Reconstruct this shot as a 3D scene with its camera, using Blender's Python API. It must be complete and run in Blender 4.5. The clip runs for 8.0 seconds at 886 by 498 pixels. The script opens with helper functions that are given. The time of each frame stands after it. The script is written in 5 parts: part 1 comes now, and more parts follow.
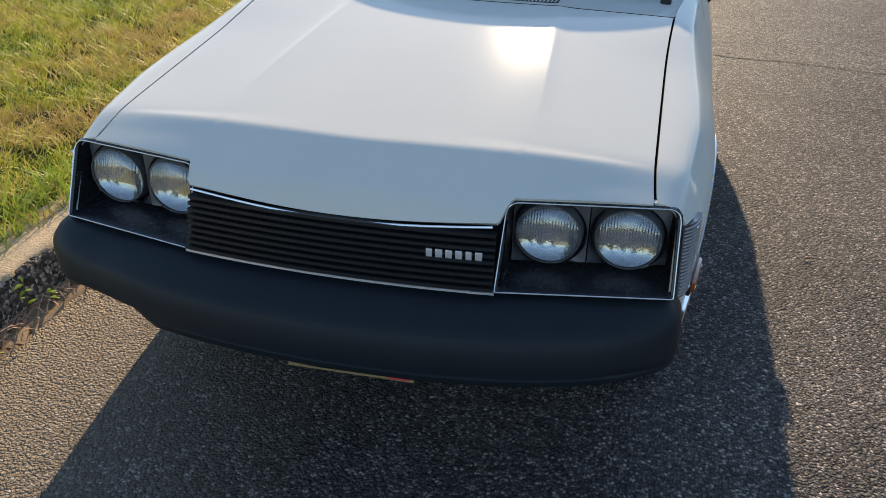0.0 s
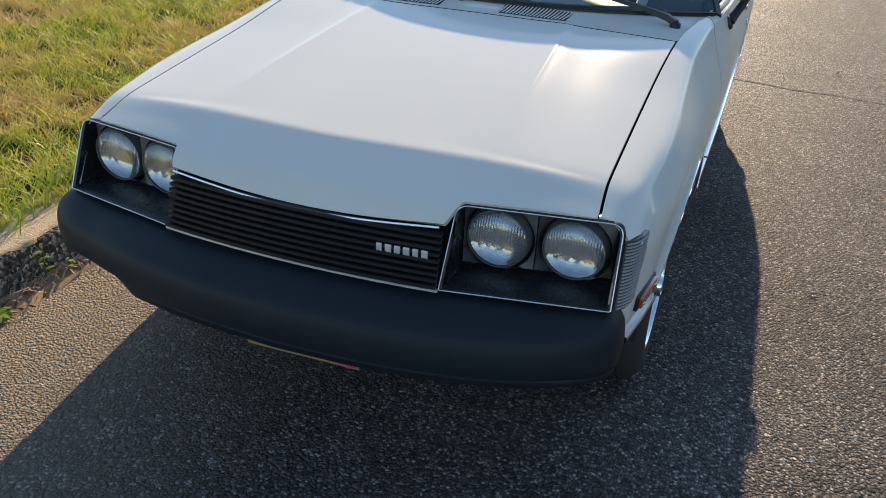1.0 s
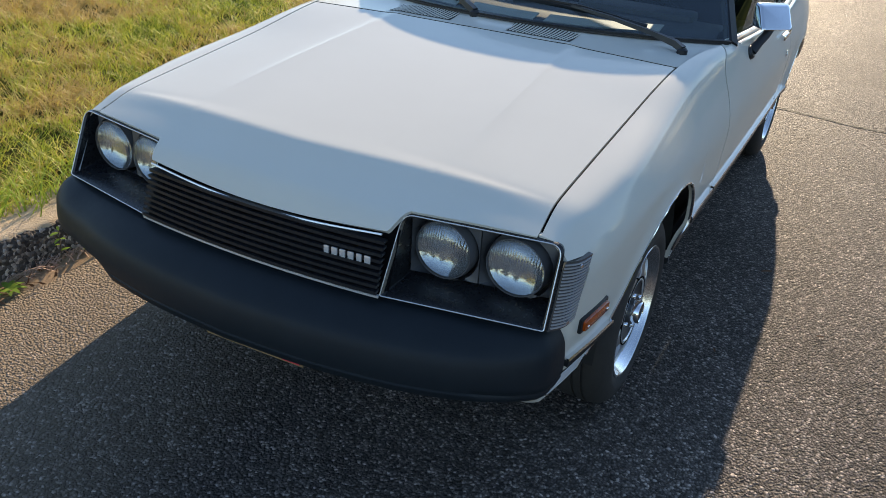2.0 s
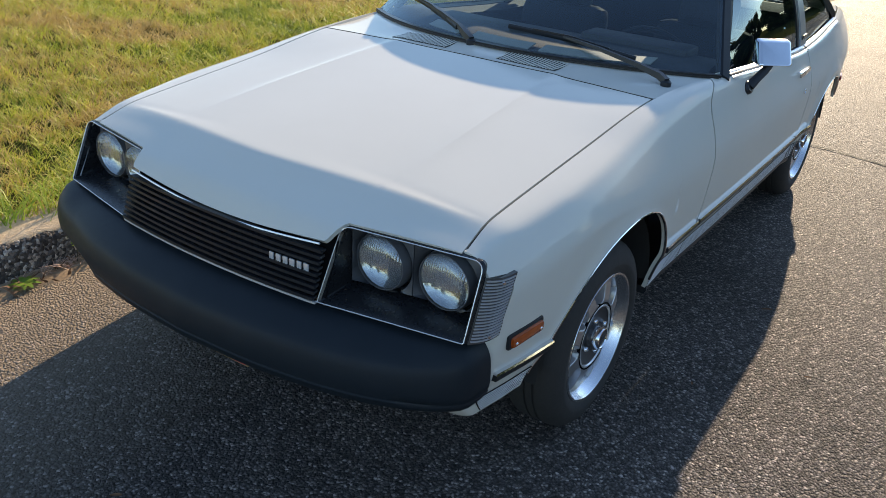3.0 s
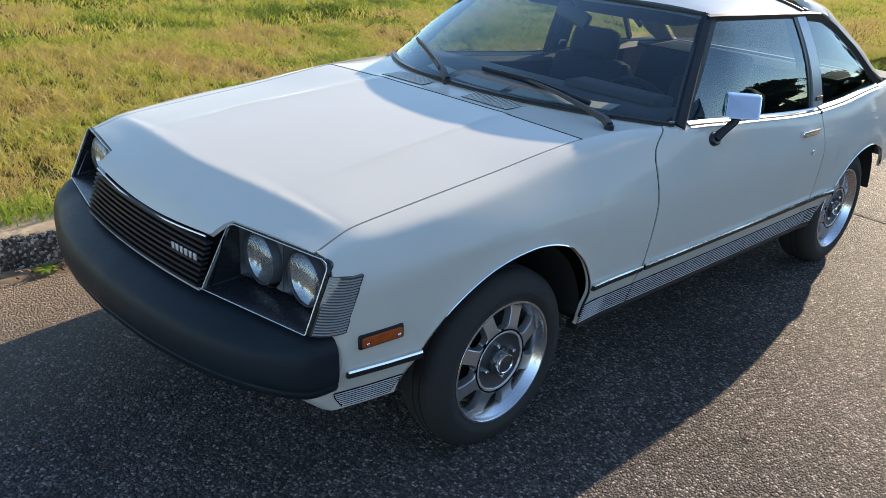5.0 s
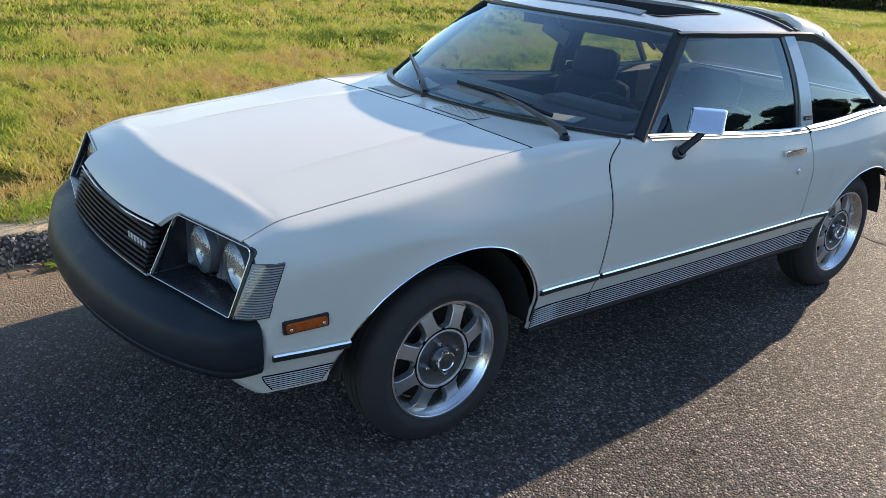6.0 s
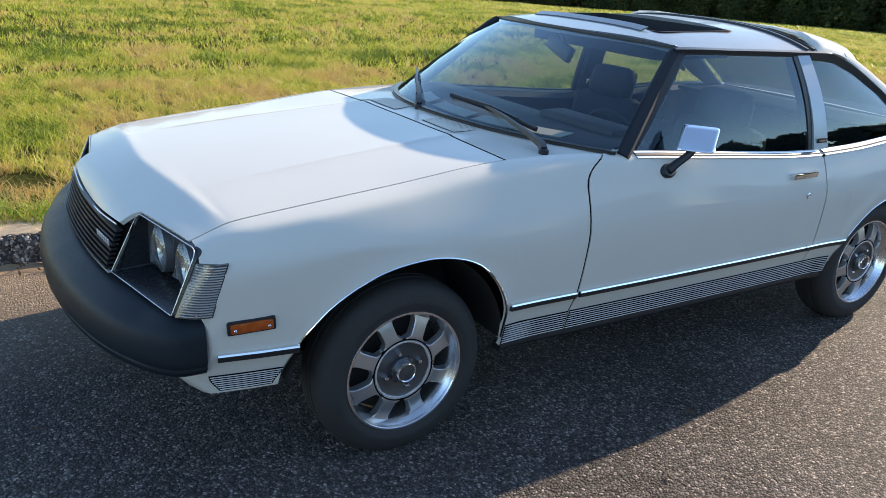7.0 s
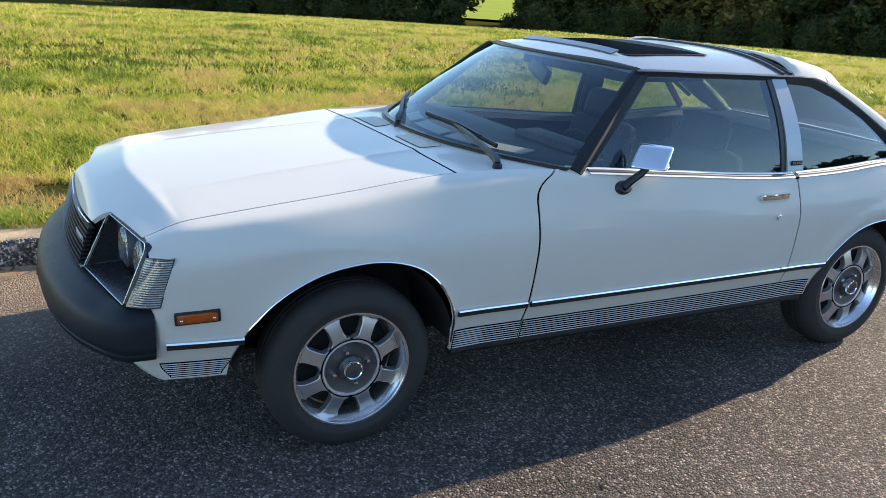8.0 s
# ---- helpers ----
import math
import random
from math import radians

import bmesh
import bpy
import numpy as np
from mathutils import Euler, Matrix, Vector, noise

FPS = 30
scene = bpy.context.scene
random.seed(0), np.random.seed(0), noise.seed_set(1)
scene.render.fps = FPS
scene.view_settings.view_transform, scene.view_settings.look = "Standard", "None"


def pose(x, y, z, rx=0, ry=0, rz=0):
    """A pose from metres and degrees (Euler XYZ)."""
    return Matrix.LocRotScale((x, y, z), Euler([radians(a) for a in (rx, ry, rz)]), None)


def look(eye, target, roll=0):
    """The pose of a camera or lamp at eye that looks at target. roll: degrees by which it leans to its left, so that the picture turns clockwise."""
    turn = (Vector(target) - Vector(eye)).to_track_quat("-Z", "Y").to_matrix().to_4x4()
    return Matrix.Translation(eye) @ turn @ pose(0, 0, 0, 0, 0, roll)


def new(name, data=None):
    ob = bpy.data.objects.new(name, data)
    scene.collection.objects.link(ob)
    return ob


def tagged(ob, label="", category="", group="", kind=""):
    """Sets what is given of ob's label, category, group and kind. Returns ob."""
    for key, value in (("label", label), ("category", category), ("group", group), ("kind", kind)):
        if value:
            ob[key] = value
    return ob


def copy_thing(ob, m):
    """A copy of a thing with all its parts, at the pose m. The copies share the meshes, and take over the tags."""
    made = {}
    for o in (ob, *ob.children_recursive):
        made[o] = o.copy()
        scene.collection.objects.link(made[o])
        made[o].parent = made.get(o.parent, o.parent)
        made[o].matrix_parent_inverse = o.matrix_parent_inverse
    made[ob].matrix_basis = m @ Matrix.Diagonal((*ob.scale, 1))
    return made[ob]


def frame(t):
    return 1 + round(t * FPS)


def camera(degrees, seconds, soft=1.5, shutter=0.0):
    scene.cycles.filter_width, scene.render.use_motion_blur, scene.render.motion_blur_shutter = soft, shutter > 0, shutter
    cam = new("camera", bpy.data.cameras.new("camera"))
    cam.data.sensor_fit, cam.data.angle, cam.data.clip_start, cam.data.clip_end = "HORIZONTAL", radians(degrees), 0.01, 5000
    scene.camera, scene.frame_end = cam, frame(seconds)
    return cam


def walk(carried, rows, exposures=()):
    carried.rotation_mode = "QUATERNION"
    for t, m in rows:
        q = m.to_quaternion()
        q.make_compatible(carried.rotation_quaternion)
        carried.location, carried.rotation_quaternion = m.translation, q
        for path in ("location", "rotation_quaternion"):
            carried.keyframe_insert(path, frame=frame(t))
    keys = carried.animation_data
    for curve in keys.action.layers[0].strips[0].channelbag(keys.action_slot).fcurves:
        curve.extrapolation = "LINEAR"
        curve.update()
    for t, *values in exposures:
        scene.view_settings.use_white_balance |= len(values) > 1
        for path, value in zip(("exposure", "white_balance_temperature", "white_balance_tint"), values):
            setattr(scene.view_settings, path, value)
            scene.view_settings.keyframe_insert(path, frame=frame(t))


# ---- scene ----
cam = camera(56.5, 8.0, soft=0.6)
PATH = [
    (0, (0.614, -2.251, 1.561), (0.194, -0.564, 0.573), 0.7),
    (0.5, (0.705, -2.25, 1.567), (0.201, -0.578, 0.592), 1.6),
    (1, (0.906, -2.249, 1.578), (0.304, -0.604, 0.613), 2.5),
    (1.5, (1.091, -2.226, 1.598), (0.389, -0.614, 0.644), 3.2),
    (1.7, (1.14, -2.197, 1.596), (0.401, -0.601, 0.645), 3.5),
    (2.8, (1.452, -2.05, 1.61), (0.502, -0.537, 0.71), 3.5),
    (3, (1.546, -2.044, 1.62), (0.56, -0.548, 0.731), 3.6),
    (3.5, (1.776, -2.012, 1.617), (0.703, -0.556, 0.763), 3.6),
    (4, (1.911, -1.943, 1.613), (0.76, -0.527, 0.795), 3.6),
    (4.5, (2.051, -1.82, 1.593), (0.824, -0.451, 0.805), 3.7),
    (4.7, (2.106, -1.783, 1.61), (0.848, -0.441, 0.825), 3.9),
    (5.8, (2.539, -1.548, 1.611), (1.115, -0.351, 0.876), 3.6),
    (6, (2.589, -1.499, 1.592), (1.14, -0.325, 0.87), 3.6),
    (6.5, (2.682, -1.361, 1.566), (1.171, -0.255, 0.864), 3.7),
    (7, (2.782, -1.205, 1.567), (1.211, -0.17, 0.886), 3.8),
    (7.5, (2.932, -1.077, 1.576), (1.306, -0.115, 0.919), 3.8),
    (8, (3.127, -0.93, 1.572), (1.449, -0.039, 0.947), 3.6),
]
walk(cam, [(t, look(eye, target, roll)) for t, eye, target, roll in PATH], exposures=[(0.0, 1.12, 7350, 11), (3.0, 1.18, 7100, 11), (4.5, 1.26, 6950, 11), (6.5, 1.42, 6850, 11), (8.0, 1.60, 6850, 11)])

# ---- world, sun, exposure ----
SUN_EL, SUN_AZ = 21.5, -8.5          # degrees; azimuth from +y towards +x
sun_from = Vector((math.sin(radians(SUN_AZ)) * math.cos(radians(SUN_EL)), math.cos(radians(SUN_AZ)) * math.cos(radians(SUN_EL)), math.sin(radians(SUN_EL))))
world = bpy.data.worlds.new("world")
scene.world = world
world.use_nodes = True
wn, wl = world.node_tree.nodes, world.node_tree.links
sky = wn.new("ShaderNodeTexSky")
sky.sky_type = "NISHITA"
sky.sun_disc = False
sky.sun_elevation = radians(SUN_EL)
sky.sun_rotation = radians(SUN_AZ)
sky.air_density, sky.dust_density, sky.ozone_density = 1.0, 0.08, 3.0
wl.new(sky.outputs["Color"], wn["Background"].inputs["Color"])
wn["Background"].inputs["Strength"].default_value = 0.15
sun = new("sun", bpy.data.lights.new("sun", "SUN"))
sun.data.energy, sun.data.angle, sun.data.color = 4.05, radians(0.55), (1.0, 0.84, 0.63)
sun.matrix_world = look(sun_from * 60, (0, 0, 0))


# ---- materials ----
def nodes_of(name):
    m = bpy.data.materials.new(name)
    m.use_nodes = True
    t = m.node_tree
    return m, t.nodes, t.links, t.nodes["Principled BSDF"]


def simple(name, c1, c2=None, scale=8.0, rough=0.5, rough2=None, metal=0.0, bump=0.0, bscale=200.0, coat=0.0, spec=0.5, ior=1.5, coat_rough=0.03):
    """A surface that wanders between two colours, with fine relief."""
    m, n, l, b = nodes_of(name)
    c2 = c2 or tuple(0.85 * c for c in c1)
    tc = n.new("ShaderNodeTexCoord")
    ns = n.new("ShaderNodeTexNoise")
    ns.inputs["Scale"].default_value, ns.inputs["Detail"].default_value = scale, 6
    l.new(tc.outputs["Object"], ns.inputs["Vector"])
    mx = n.new("ShaderNodeMix")
    mx.data_type = "RGBA"
    mx.inputs[6].default_value, mx.inputs[7].default_value = (*c1, 1), (*c2, 1)
    l.new(ns.outputs["Fac"], mx.inputs[0])
    l.new(mx.outputs[2], b.inputs["Base Color"])
    b.inputs["Metallic"].default_value = metal
    b.inputs["Specular IOR Level"].default_value = spec
    b.inputs["IOR"].default_value = ior
    b.inputs["Coat Weight"].default_value = coat
    b.inputs["Coat Roughness"].default_value = coat_rough
    mr = n.new("ShaderNodeMapRange")
    mr.inputs[3].default_value, mr.inputs[4].default_value = rough, rough if rough2 is None else rough2
    n2 = n.new("ShaderNodeTexNoise")
    n2.inputs["Scale"].default_value, n2.inputs["Detail"].default_value = scale * 3.7, 4
    l.new(tc.outputs["Object"], n2.inputs["Vector"])
    l.new(n2.outputs["Fac"], mr.inputs[0])
    l.new(mr.outputs[0], b.inputs["Roughness"])
    if bump:
        n3 = n.new("ShaderNodeTexNoise")
        n3.inputs["Scale"].default_value, n3.inputs["Detail"].default_value = bscale, 3
        l.new(tc.outputs["Object"], n3.inputs["Vector"])
        bp = n.new("ShaderNodeBump")
        bp.inputs["Strength"].default_value, bp.inputs["Distance"].default_value = 1.0, bump
        l.new(n3.outputs["Fac"], bp.inputs["Height"])
        l.new(bp.outputs[0], b.inputs["Normal"])
    return m


def pane(name, tint, haze=0.0):
    """Clear sheet glass: see-through, with the gloss rising at grazing angles."""
    m, n, l, b = nodes_of(name)
    n.remove(b)
    tr, gl, lw, mx = n.new("ShaderNodeBsdfTransparent"), n.new("ShaderNodeBsdfGlossy"), n.new("ShaderNodeLayerWeight"), n.new("ShaderNodeMixShader")
    tr.inputs["Color"].default_value = (*tint, 1)
    gl.inputs["Roughness"].default_value = 0.01
    gl.inputs["Color"].default_value = (0.80, 0.93, 1.0, 1)
    lw.inputs["Blend"].default_value = 0.5
    pw, ma = n.new("ShaderNodeMath"), n.new("ShaderNodeMath")
    pw.operation, ma.operation = "POWER", "MULTIPLY_ADD"
    l.new(lw.outputs["Facing"], pw.inputs[0])
    pw.inputs[1].default_value, ma.inputs[1].default_value, ma.inputs[2].default_value = 3.2, 0.52, 0.06
    l.new(pw.outputs[0], ma.inputs[0])
    l.new(ma.outputs[0], mx.inputs[0])
    l.new(tr.outputs[0], mx.inputs[1])
    l.new(gl.outputs[0], mx.inputs[2])
    last = mx
    if haze:
        df, m2 = n.new("ShaderNodeBsdfDiffuse"), n.new("ShaderNodeMixShader")
        df.inputs["Color"].default_value = (0.5, 0.5, 0.5, 1)
        m2.inputs[0].default_value = haze
        l.new(mx.outputs[0], m2.inputs[1])
        l.new(df.outputs[0], m2.inputs[2])
        last = m2
    l.new(last.outputs[0], n["Material Output"].inputs["Surface"])
    return m


def pebble_material(name):
    """Old concrete whose pebbles stand out of a dark matrix."""
    m, n, l, b = nodes_of(name)
    tc, vo, sep, ramp, bp = (n.new(k) for k in ("ShaderNodeTexCoord", "ShaderNodeTexVoronoi", "ShaderNodeSeparateColor", "ShaderNodeValToRGB", "ShaderNodeBump"))
    vo.inputs["Scale"].default_value = 88
    l.new(tc.outputs["Object"], vo.inputs["Vector"])
    l.new(vo.outputs["Color"], sep.inputs[0])
    r = ramp.color_ramp
    r.elements[0].position, r.elements[0].color = 0.0, (0.050, 0.043, 0.040, 1)
    r.elements[1].position, r.elements[1].color = 1.0, (0.60, 0.52, 0.44, 1)
    for pos, col in ((0.45, (0.090, 0.078, 0.070, 1)), (0.8, (0.24, 0.205, 0.18, 1))):
        r.elements.new(pos).color = col
    stain, mr, mul = n.new("ShaderNodeTexNoise"), n.new("ShaderNodeMapRange"), n.new("ShaderNodeMixRGB")
    stain.inputs["Scale"].default_value, stain.inputs["Detail"].default_value = 9, 5
    l.new(tc.outputs["Object"], stain.inputs["Vector"])
    mr.inputs[1].default_value, mr.inputs[2].default_value, mr.inputs[3].default_value, mr.inputs[4].default_value = 0.3, 0.7, 0.55, 1.3
    l.new(stain.outputs["Fac"], mr.inputs[0])
    l.new(sep.outputs[0], ramp.inputs[0])
    mul.blend_type, mul.inputs[0].default_value = "MULTIPLY", 1.0
    l.new(ramp.outputs[0], mul.inputs[1])
    l.new(mr.outputs[0], mul.inputs[2])
    l.new(mul.outputs[0], b.inputs["Base Color"])
    b.inputs["Roughness"].default_value, b.inputs["Specular IOR Level"].default_value = 0.9, 0.2
    bp.invert = True
    bp.inputs["Strength"].default_value, bp.inputs["Distance"].default_value = 1.0, 0.008
    l.new(vo.outputs["Distance"], bp.inputs["Height"])
    l.new(bp.outputs[0], b.inputs["Normal"])
    return m


def asphalt_material():
    m, n, l, b = nodes_of("asphalt")
    tc = n.new("ShaderNodeTexCoord")
    vo = n.new("ShaderNodeTexVoronoi")
    vo.inputs["Scale"].default_value = 114
    vo.inputs["Randomness"].default_value = 1.0
    wob = n.new("ShaderNodeTexNoise")
    wob.inputs["Scale"].default_value, wob.inputs["Detail"].default_value = 60, 2
    l.new(tc.outputs["Object"], wob.inputs["Vector"])
    add = n.new("ShaderNodeMixRGB")
    add.blend_type, add.inputs[0].default_value = "ADD", 0.012
    l.new(tc.outputs["Object"], add.inputs[1])
    l.new(wob.outputs["Color"], add.inputs[2])
    l.new(add.outputs[0], vo.inputs["Vector"])
    ramp = n.new("ShaderNodeValToRGB")
    r = ramp.color_ramp
    r.elements[0].position, r.elements[0].color = 0.0, (0.074, 0.065, 0.061, 1)
    r.elements[1].position, r.elements[1].color = 1.0, (0.60, 0.51, 0.46, 1)
    for pos, col in ((0.35, (0.118, 0.102, 0.094, 1)), (0.65, (0.170, 0.145, 0.132, 1)), (0.88, (0.30, 0.255, 0.23, 1))):
        r.elements.new(pos).color = col
    sep = n.new("ShaderNodeSeparateColor")
    l.new(vo.outputs["Color"], sep.inputs[0])
    l.new(sep.outputs[0], ramp.inputs[0])
    big = n.new("ShaderNodeTexNoise")
    big.inputs["Scale"].default_value, big.inputs["Detail"].default_value = 1.3, 8
    l.new(tc.outputs["Object"], big.inputs["Vector"])
    mr = n.new("ShaderNodeMapRange")
    mr.inputs[1].default_value, mr.inputs[2].default_value, mr.inputs[3].default_value, mr.inputs[4].default_value = 0.3, 0.7, 0.72, 1.25
    l.new(big.outputs["Fac"], mr.inputs[0])
    mul = n.new("ShaderNodeMixRGB")
    mul.blend_type, mul.inputs[0].default_value = "MULTIPLY", 1.0
    l.new(ramp.outputs[0], mul.inputs[1])
    l.new(mr.outputs[0], mul.inputs[2])
    # black binder in the joints between the stones
    gap, bind = n.new("ShaderNodeMapRange"), n.new("ShaderNodeMixRGB")
    gap.inputs[1].default_value, gap.inputs[2].default_value, gap.inputs[3].default_value, gap.inputs[4].default_value = 0.30, 0.58, 1.0, 0.5
    l.new(vo.outputs["Distance"], gap.inputs[0])
    bind.blend_type, bind.inputs[0].default_value = "MULTIPLY", 1.0
    l.new(mul.outputs[0], bind.inputs[1])
    l.new(gap.outputs[0], bind.inputs[2])
    # sandy dust washed out of the gutter, thinning towards the crown of the road
    xyz, drift, edge, sand = n.new("ShaderNodeSeparateXYZ"), n.new("ShaderNodeMath"), n.new("ShaderNodeMapRange"), n.new("ShaderNodeMixRGB")
    l.new(tc.outputs["Object"], xyz.inputs[0])
    drift.operation, drift.inputs[1].default_value = "MULTIPLY_ADD", 0.5
    l.new(big.outputs["Fac"], drift.inputs[0])
    l.new(xyz.outputs[0], drift.inputs[2])
    edge.inputs[1].default_value, edge.inputs[2].default_value, edge.inputs[3].default_value, edge.inputs[4].default_value = -0.95, 0.22, 0.60, 0.0
    l.new(drift.outputs[0], edge.inputs[0])
    l.new(edge.outputs[0], sand.inputs[0])
    l.new(bind.outputs[0], sand.inputs[1])
    sand.inputs[2].default_value = (0.50, 0.385, 0.265, 1)
    l.new(sand.outputs[0], b.inputs["Base Color"])
    b.inputs["Roughness"].default_value = 0.58
    b.inputs["Specular IOR Level"].default_value = 0.08
    # relief: rounded stones standing out of the binder, some higher than others
    hmul = n.new("ShaderNodeMath")
    hmul.operation = "MULTIPLY_ADD"
    l.new(vo.outputs["Distance"], hmul.inputs[0])
    hmul.inputs[1].default_value = -1.2
    l.new(sep.outputs[1], hmul.inputs[2])
    fine = n.new("ShaderNodeTexNoise")
    fine.inputs["Scale"].default_value, fine.inputs["Detail"].default_value = 330, 2
    l.new(tc.outputs["Object"], fine.inputs["Vector"])
    h2 = n.new("ShaderNodeMath")
    h2.operation = "MULTIPLY_ADD"
    l.new(fine.outputs["Fac"], h2.inputs[0])
    h2.inputs[1].default_value = 0.5
    l.new(hmul.outputs[0], h2.inputs[2])
    bp = n.new("ShaderNodeBump")
    bp.inputs["Strength"].default_value, bp.inputs["Distance"].default_value = 1.0, 0.0155
    l.new(h2.outputs[0], bp.inputs["Height"])
    l.new(bp.outputs[0], b.inputs["Normal"])
    return m


def leaf_material(name, stops, rough=0.5, trans=0.34, verge=False):
    """Blades and leaves: colours by island, part of the light shining through."""
    m, n, l, b = nodes_of(name)
    geo = n.new("ShaderNodeNewGeometry")
    ramp = n.new("ShaderNodeValToRGB")
    r = ramp.color_ramp
    r.elements[0].position, r.elements[0].color = stops[0][0], (*stops[0][1], 1)
    r.elements[1].position, r.elements[1].color = stops[-1][0], (*stops[-1][1], 1)
    for pos, col in stops[1:-1]:
        r.elements.new(pos).color = (*col, 1)
    tc = n.new("ShaderNodeTexCoord")
    ns = n.new("ShaderNodeTexNoise")
    ns.inputs["Scale"].default_value, ns.inputs["Detail"].default_value = 1.5, 6
    l.new(tc.outputs["Object"], ns.inputs["Vector"])
    ma = n.new("ShaderNodeMath")
    ma.operation = "MULTIPLY_ADD"
    l.new(ns.outputs["Fac"], ma.inputs[0])
    ma.inputs[1].default_value, ma.inputs[2].default_value = 3.8, -2.02
    ad = n.new("ShaderNodeMath")
    ad.operation = "MULTIPLY_ADD"
    l.new(geo.outputs["Random Per Island"], ad.inputs[0])
    ad.inputs[1].default_value = 1.0
    l.new(ma.outputs[0], ad.inputs[2])
    last = ad
    if verge:
        # drier towards the road's edge, greener up the lawn
        sx, dry, both_ = n.new("ShaderNodeSeparateXYZ"), n.new("ShaderNodeMapRange"), n.new("ShaderNodeMath")
        l.new(tc.outputs["Object"], sx.inputs[0])
        l.new(sx.outputs[0], dry.inputs[0])
        dry.inputs[1].default_value, dry.inputs[2].default_value, dry.inputs[3].default_value, dry.inputs[4].default_value = -6.0, -1.5, 0.16, -0.38
        both_.operation = "ADD"
        l.new(ad.outputs[0], both_.inputs[0])
        l.new(dry.outputs[0], both_.inputs[1])
        last = both_
    last.use_clamp = True
    l.new(last.outputs[0], ramp.inputs[0])
    b.inputs["Specular IOR Level"].default_value = 0.25
    l.new(ramp.outputs[0], b.inputs["Base Color"])
    b.inputs["Roughness"].default_value = rough
    tl, mx = n.new("ShaderNodeBsdfTranslucent"), n.new("ShaderNodeMixShader")
    l.new(ramp.outputs[0], tl.inputs["Color"])
    mx.inputs[0].default_value = trans
    l.new(b.outputs[0], mx.inputs[1])
    l.new(tl.outputs[0], mx.inputs[2])
    l.new(mx.outputs[0], n["Material Output"].inputs["Surface"])
    return m


PAINT = simple("white_paint", (0.560, 0.542, 0.488), (0.530, 0.513, 0.460), 5, 0.5, 0.6, coat=0.45, spec=0.0, coat_rough=0.085)
PAINT_DARKLINE = simple("gap_black", (0.004, 0.004, 0.005), (0.007, 0.007, 0.008), 20, 0.95, spec=0.02)
RUBBER = simple("bumper_rubber", (0.010, 0.014, 0.018), (0.014, 0.019, 0.024), 14, 0.40, 0.54, bump=0.0003, bscale=500, spec=0.16)
HOUSING = simple("housing_black", (0.009, 0.010, 0.012), (0.014, 0.015, 0.017), 20, 0.22, 0.34, spec=0.4)
BLACK = simple("satin_black", (0.012, 0.013, 0.015), (0.018, 0.019, 0.022), 25, 0.30, 0.45, spec=0.35)
PLASTIC = simple("grey_plastic", (0.062, 0.065, 0.072), (0.082, 0.085, 0.092), 25, 0.35, 0.5)
CHROME = simple("chrome", (0.82, 0.83, 0.85), (0.74, 0.75, 0.77), 30, 0.05, 0.16, metal=1.0)
BRUSHED = simple("aluminium", (0.68, 0.68, 0.69), (0.60, 0.60, 0.61), 12, 0.20, 0.26, metal=0.95)
ALLOY = simple("silver_alloy", (0.56, 0.57, 0.58), (0.45, 0.45, 0.46), 22, 0.26, 0.36, metal=0.85)
HUBGREY = simple("hub_grey", (0.13, 0.133, 0.14), (0.085, 0.088, 0.095), 40, 0.36, 0.46, metal=0.75)
TYRE = simple("tyre_rubber", (0.015, 0.014, 0.0135), (0.026, 0.024, 0.022), 18, 0.7, 0.85, bump=0.0006, bscale=160)
PILLAR_BLACK = simple("pillar_black", (0.008, 0.010, 0.014), (0.012, 0.014, 0.018), 25, 0.5, 0.6, spec=0.25)
DARK = simple("underside_black", (0.010, 0.010, 0.010), (0.018, 0.017, 0.016), 9, 0.8)
AMBER = simple("amber_lens", (0.50, 0.085, 0.005), (0.16, 0.020, 0.003), 45, 0.10, coat=1.0, bump=0.0006, bscale=260)
RED = simple("red_lens", (0.30, 0.012, 0.01), None, 60, 0.2, coat=0.5)
EDGE_GLINT = simple("seat_edge_glint", (0.10, 0.11, 0.12), (0.05, 0.055, 0.06), 40, 0.28, 0.4, spec=0.6)
VINYL = simple("dark_vinyl", (0.005, 0.007, 0.010), (0.008, 0.010, 0.014), 12, 0.6, 0.75, spec=0.25)
DASH = simple("dash_vinyl", (0.012, 0.013, 0.016), (0.020, 0.021, 0.024), 12, 0.5, 0.65, bump=0.0005, bscale=300)
CREAM = simple("dash_sunlit_cream", (0.36, 0.34, 0.29), (0.27, 0.25, 0.21), 18, 0.6)
PILLAR = simple("pillar_silver", (0.27, 0.30, 0.325), (0.255, 0.282, 0.306), 9, 0.27, 0.29, metal=0.5)
SILVER = simple("silver_panel", (0.142, 0.160, 0.176), (0.122, 0.138, 0.152), 16, 0.34, 0.42, metal=0.0, spec=0.3, coat=0.3, coat_rough=0.08)
RIB = simple("rib_silver", (0.74, 0.74, 0.74), (0.62, 0.62, 0.62), 30, 0.35, 0.5, metal=0.15)
BRIGHT = simple("bright_trim", (0.78, 0.79, 0.80), (0.66, 0.67, 0.68), 30, 0.2, 0.3, metal=0.55)
PLATE = simple("plate_gold", (0.30, 0.20, 0.09), (0.20, 0.13, 0.06), 40, 0.5)
STICKER = simple("sticker_red", (0.55, 0.03, 0.05), None, 40, 0.5)
INK = simple("ink", (0.05, 0.05, 0.055), None, 40, 0.5)
REFLECTOR = simple("lamp_reflector", (0.84, 0.84, 0.84), (0.74, 0.74, 0.74), 30, 0.10, 0.18, metal=1.0, bump=0.0015, bscale=40)
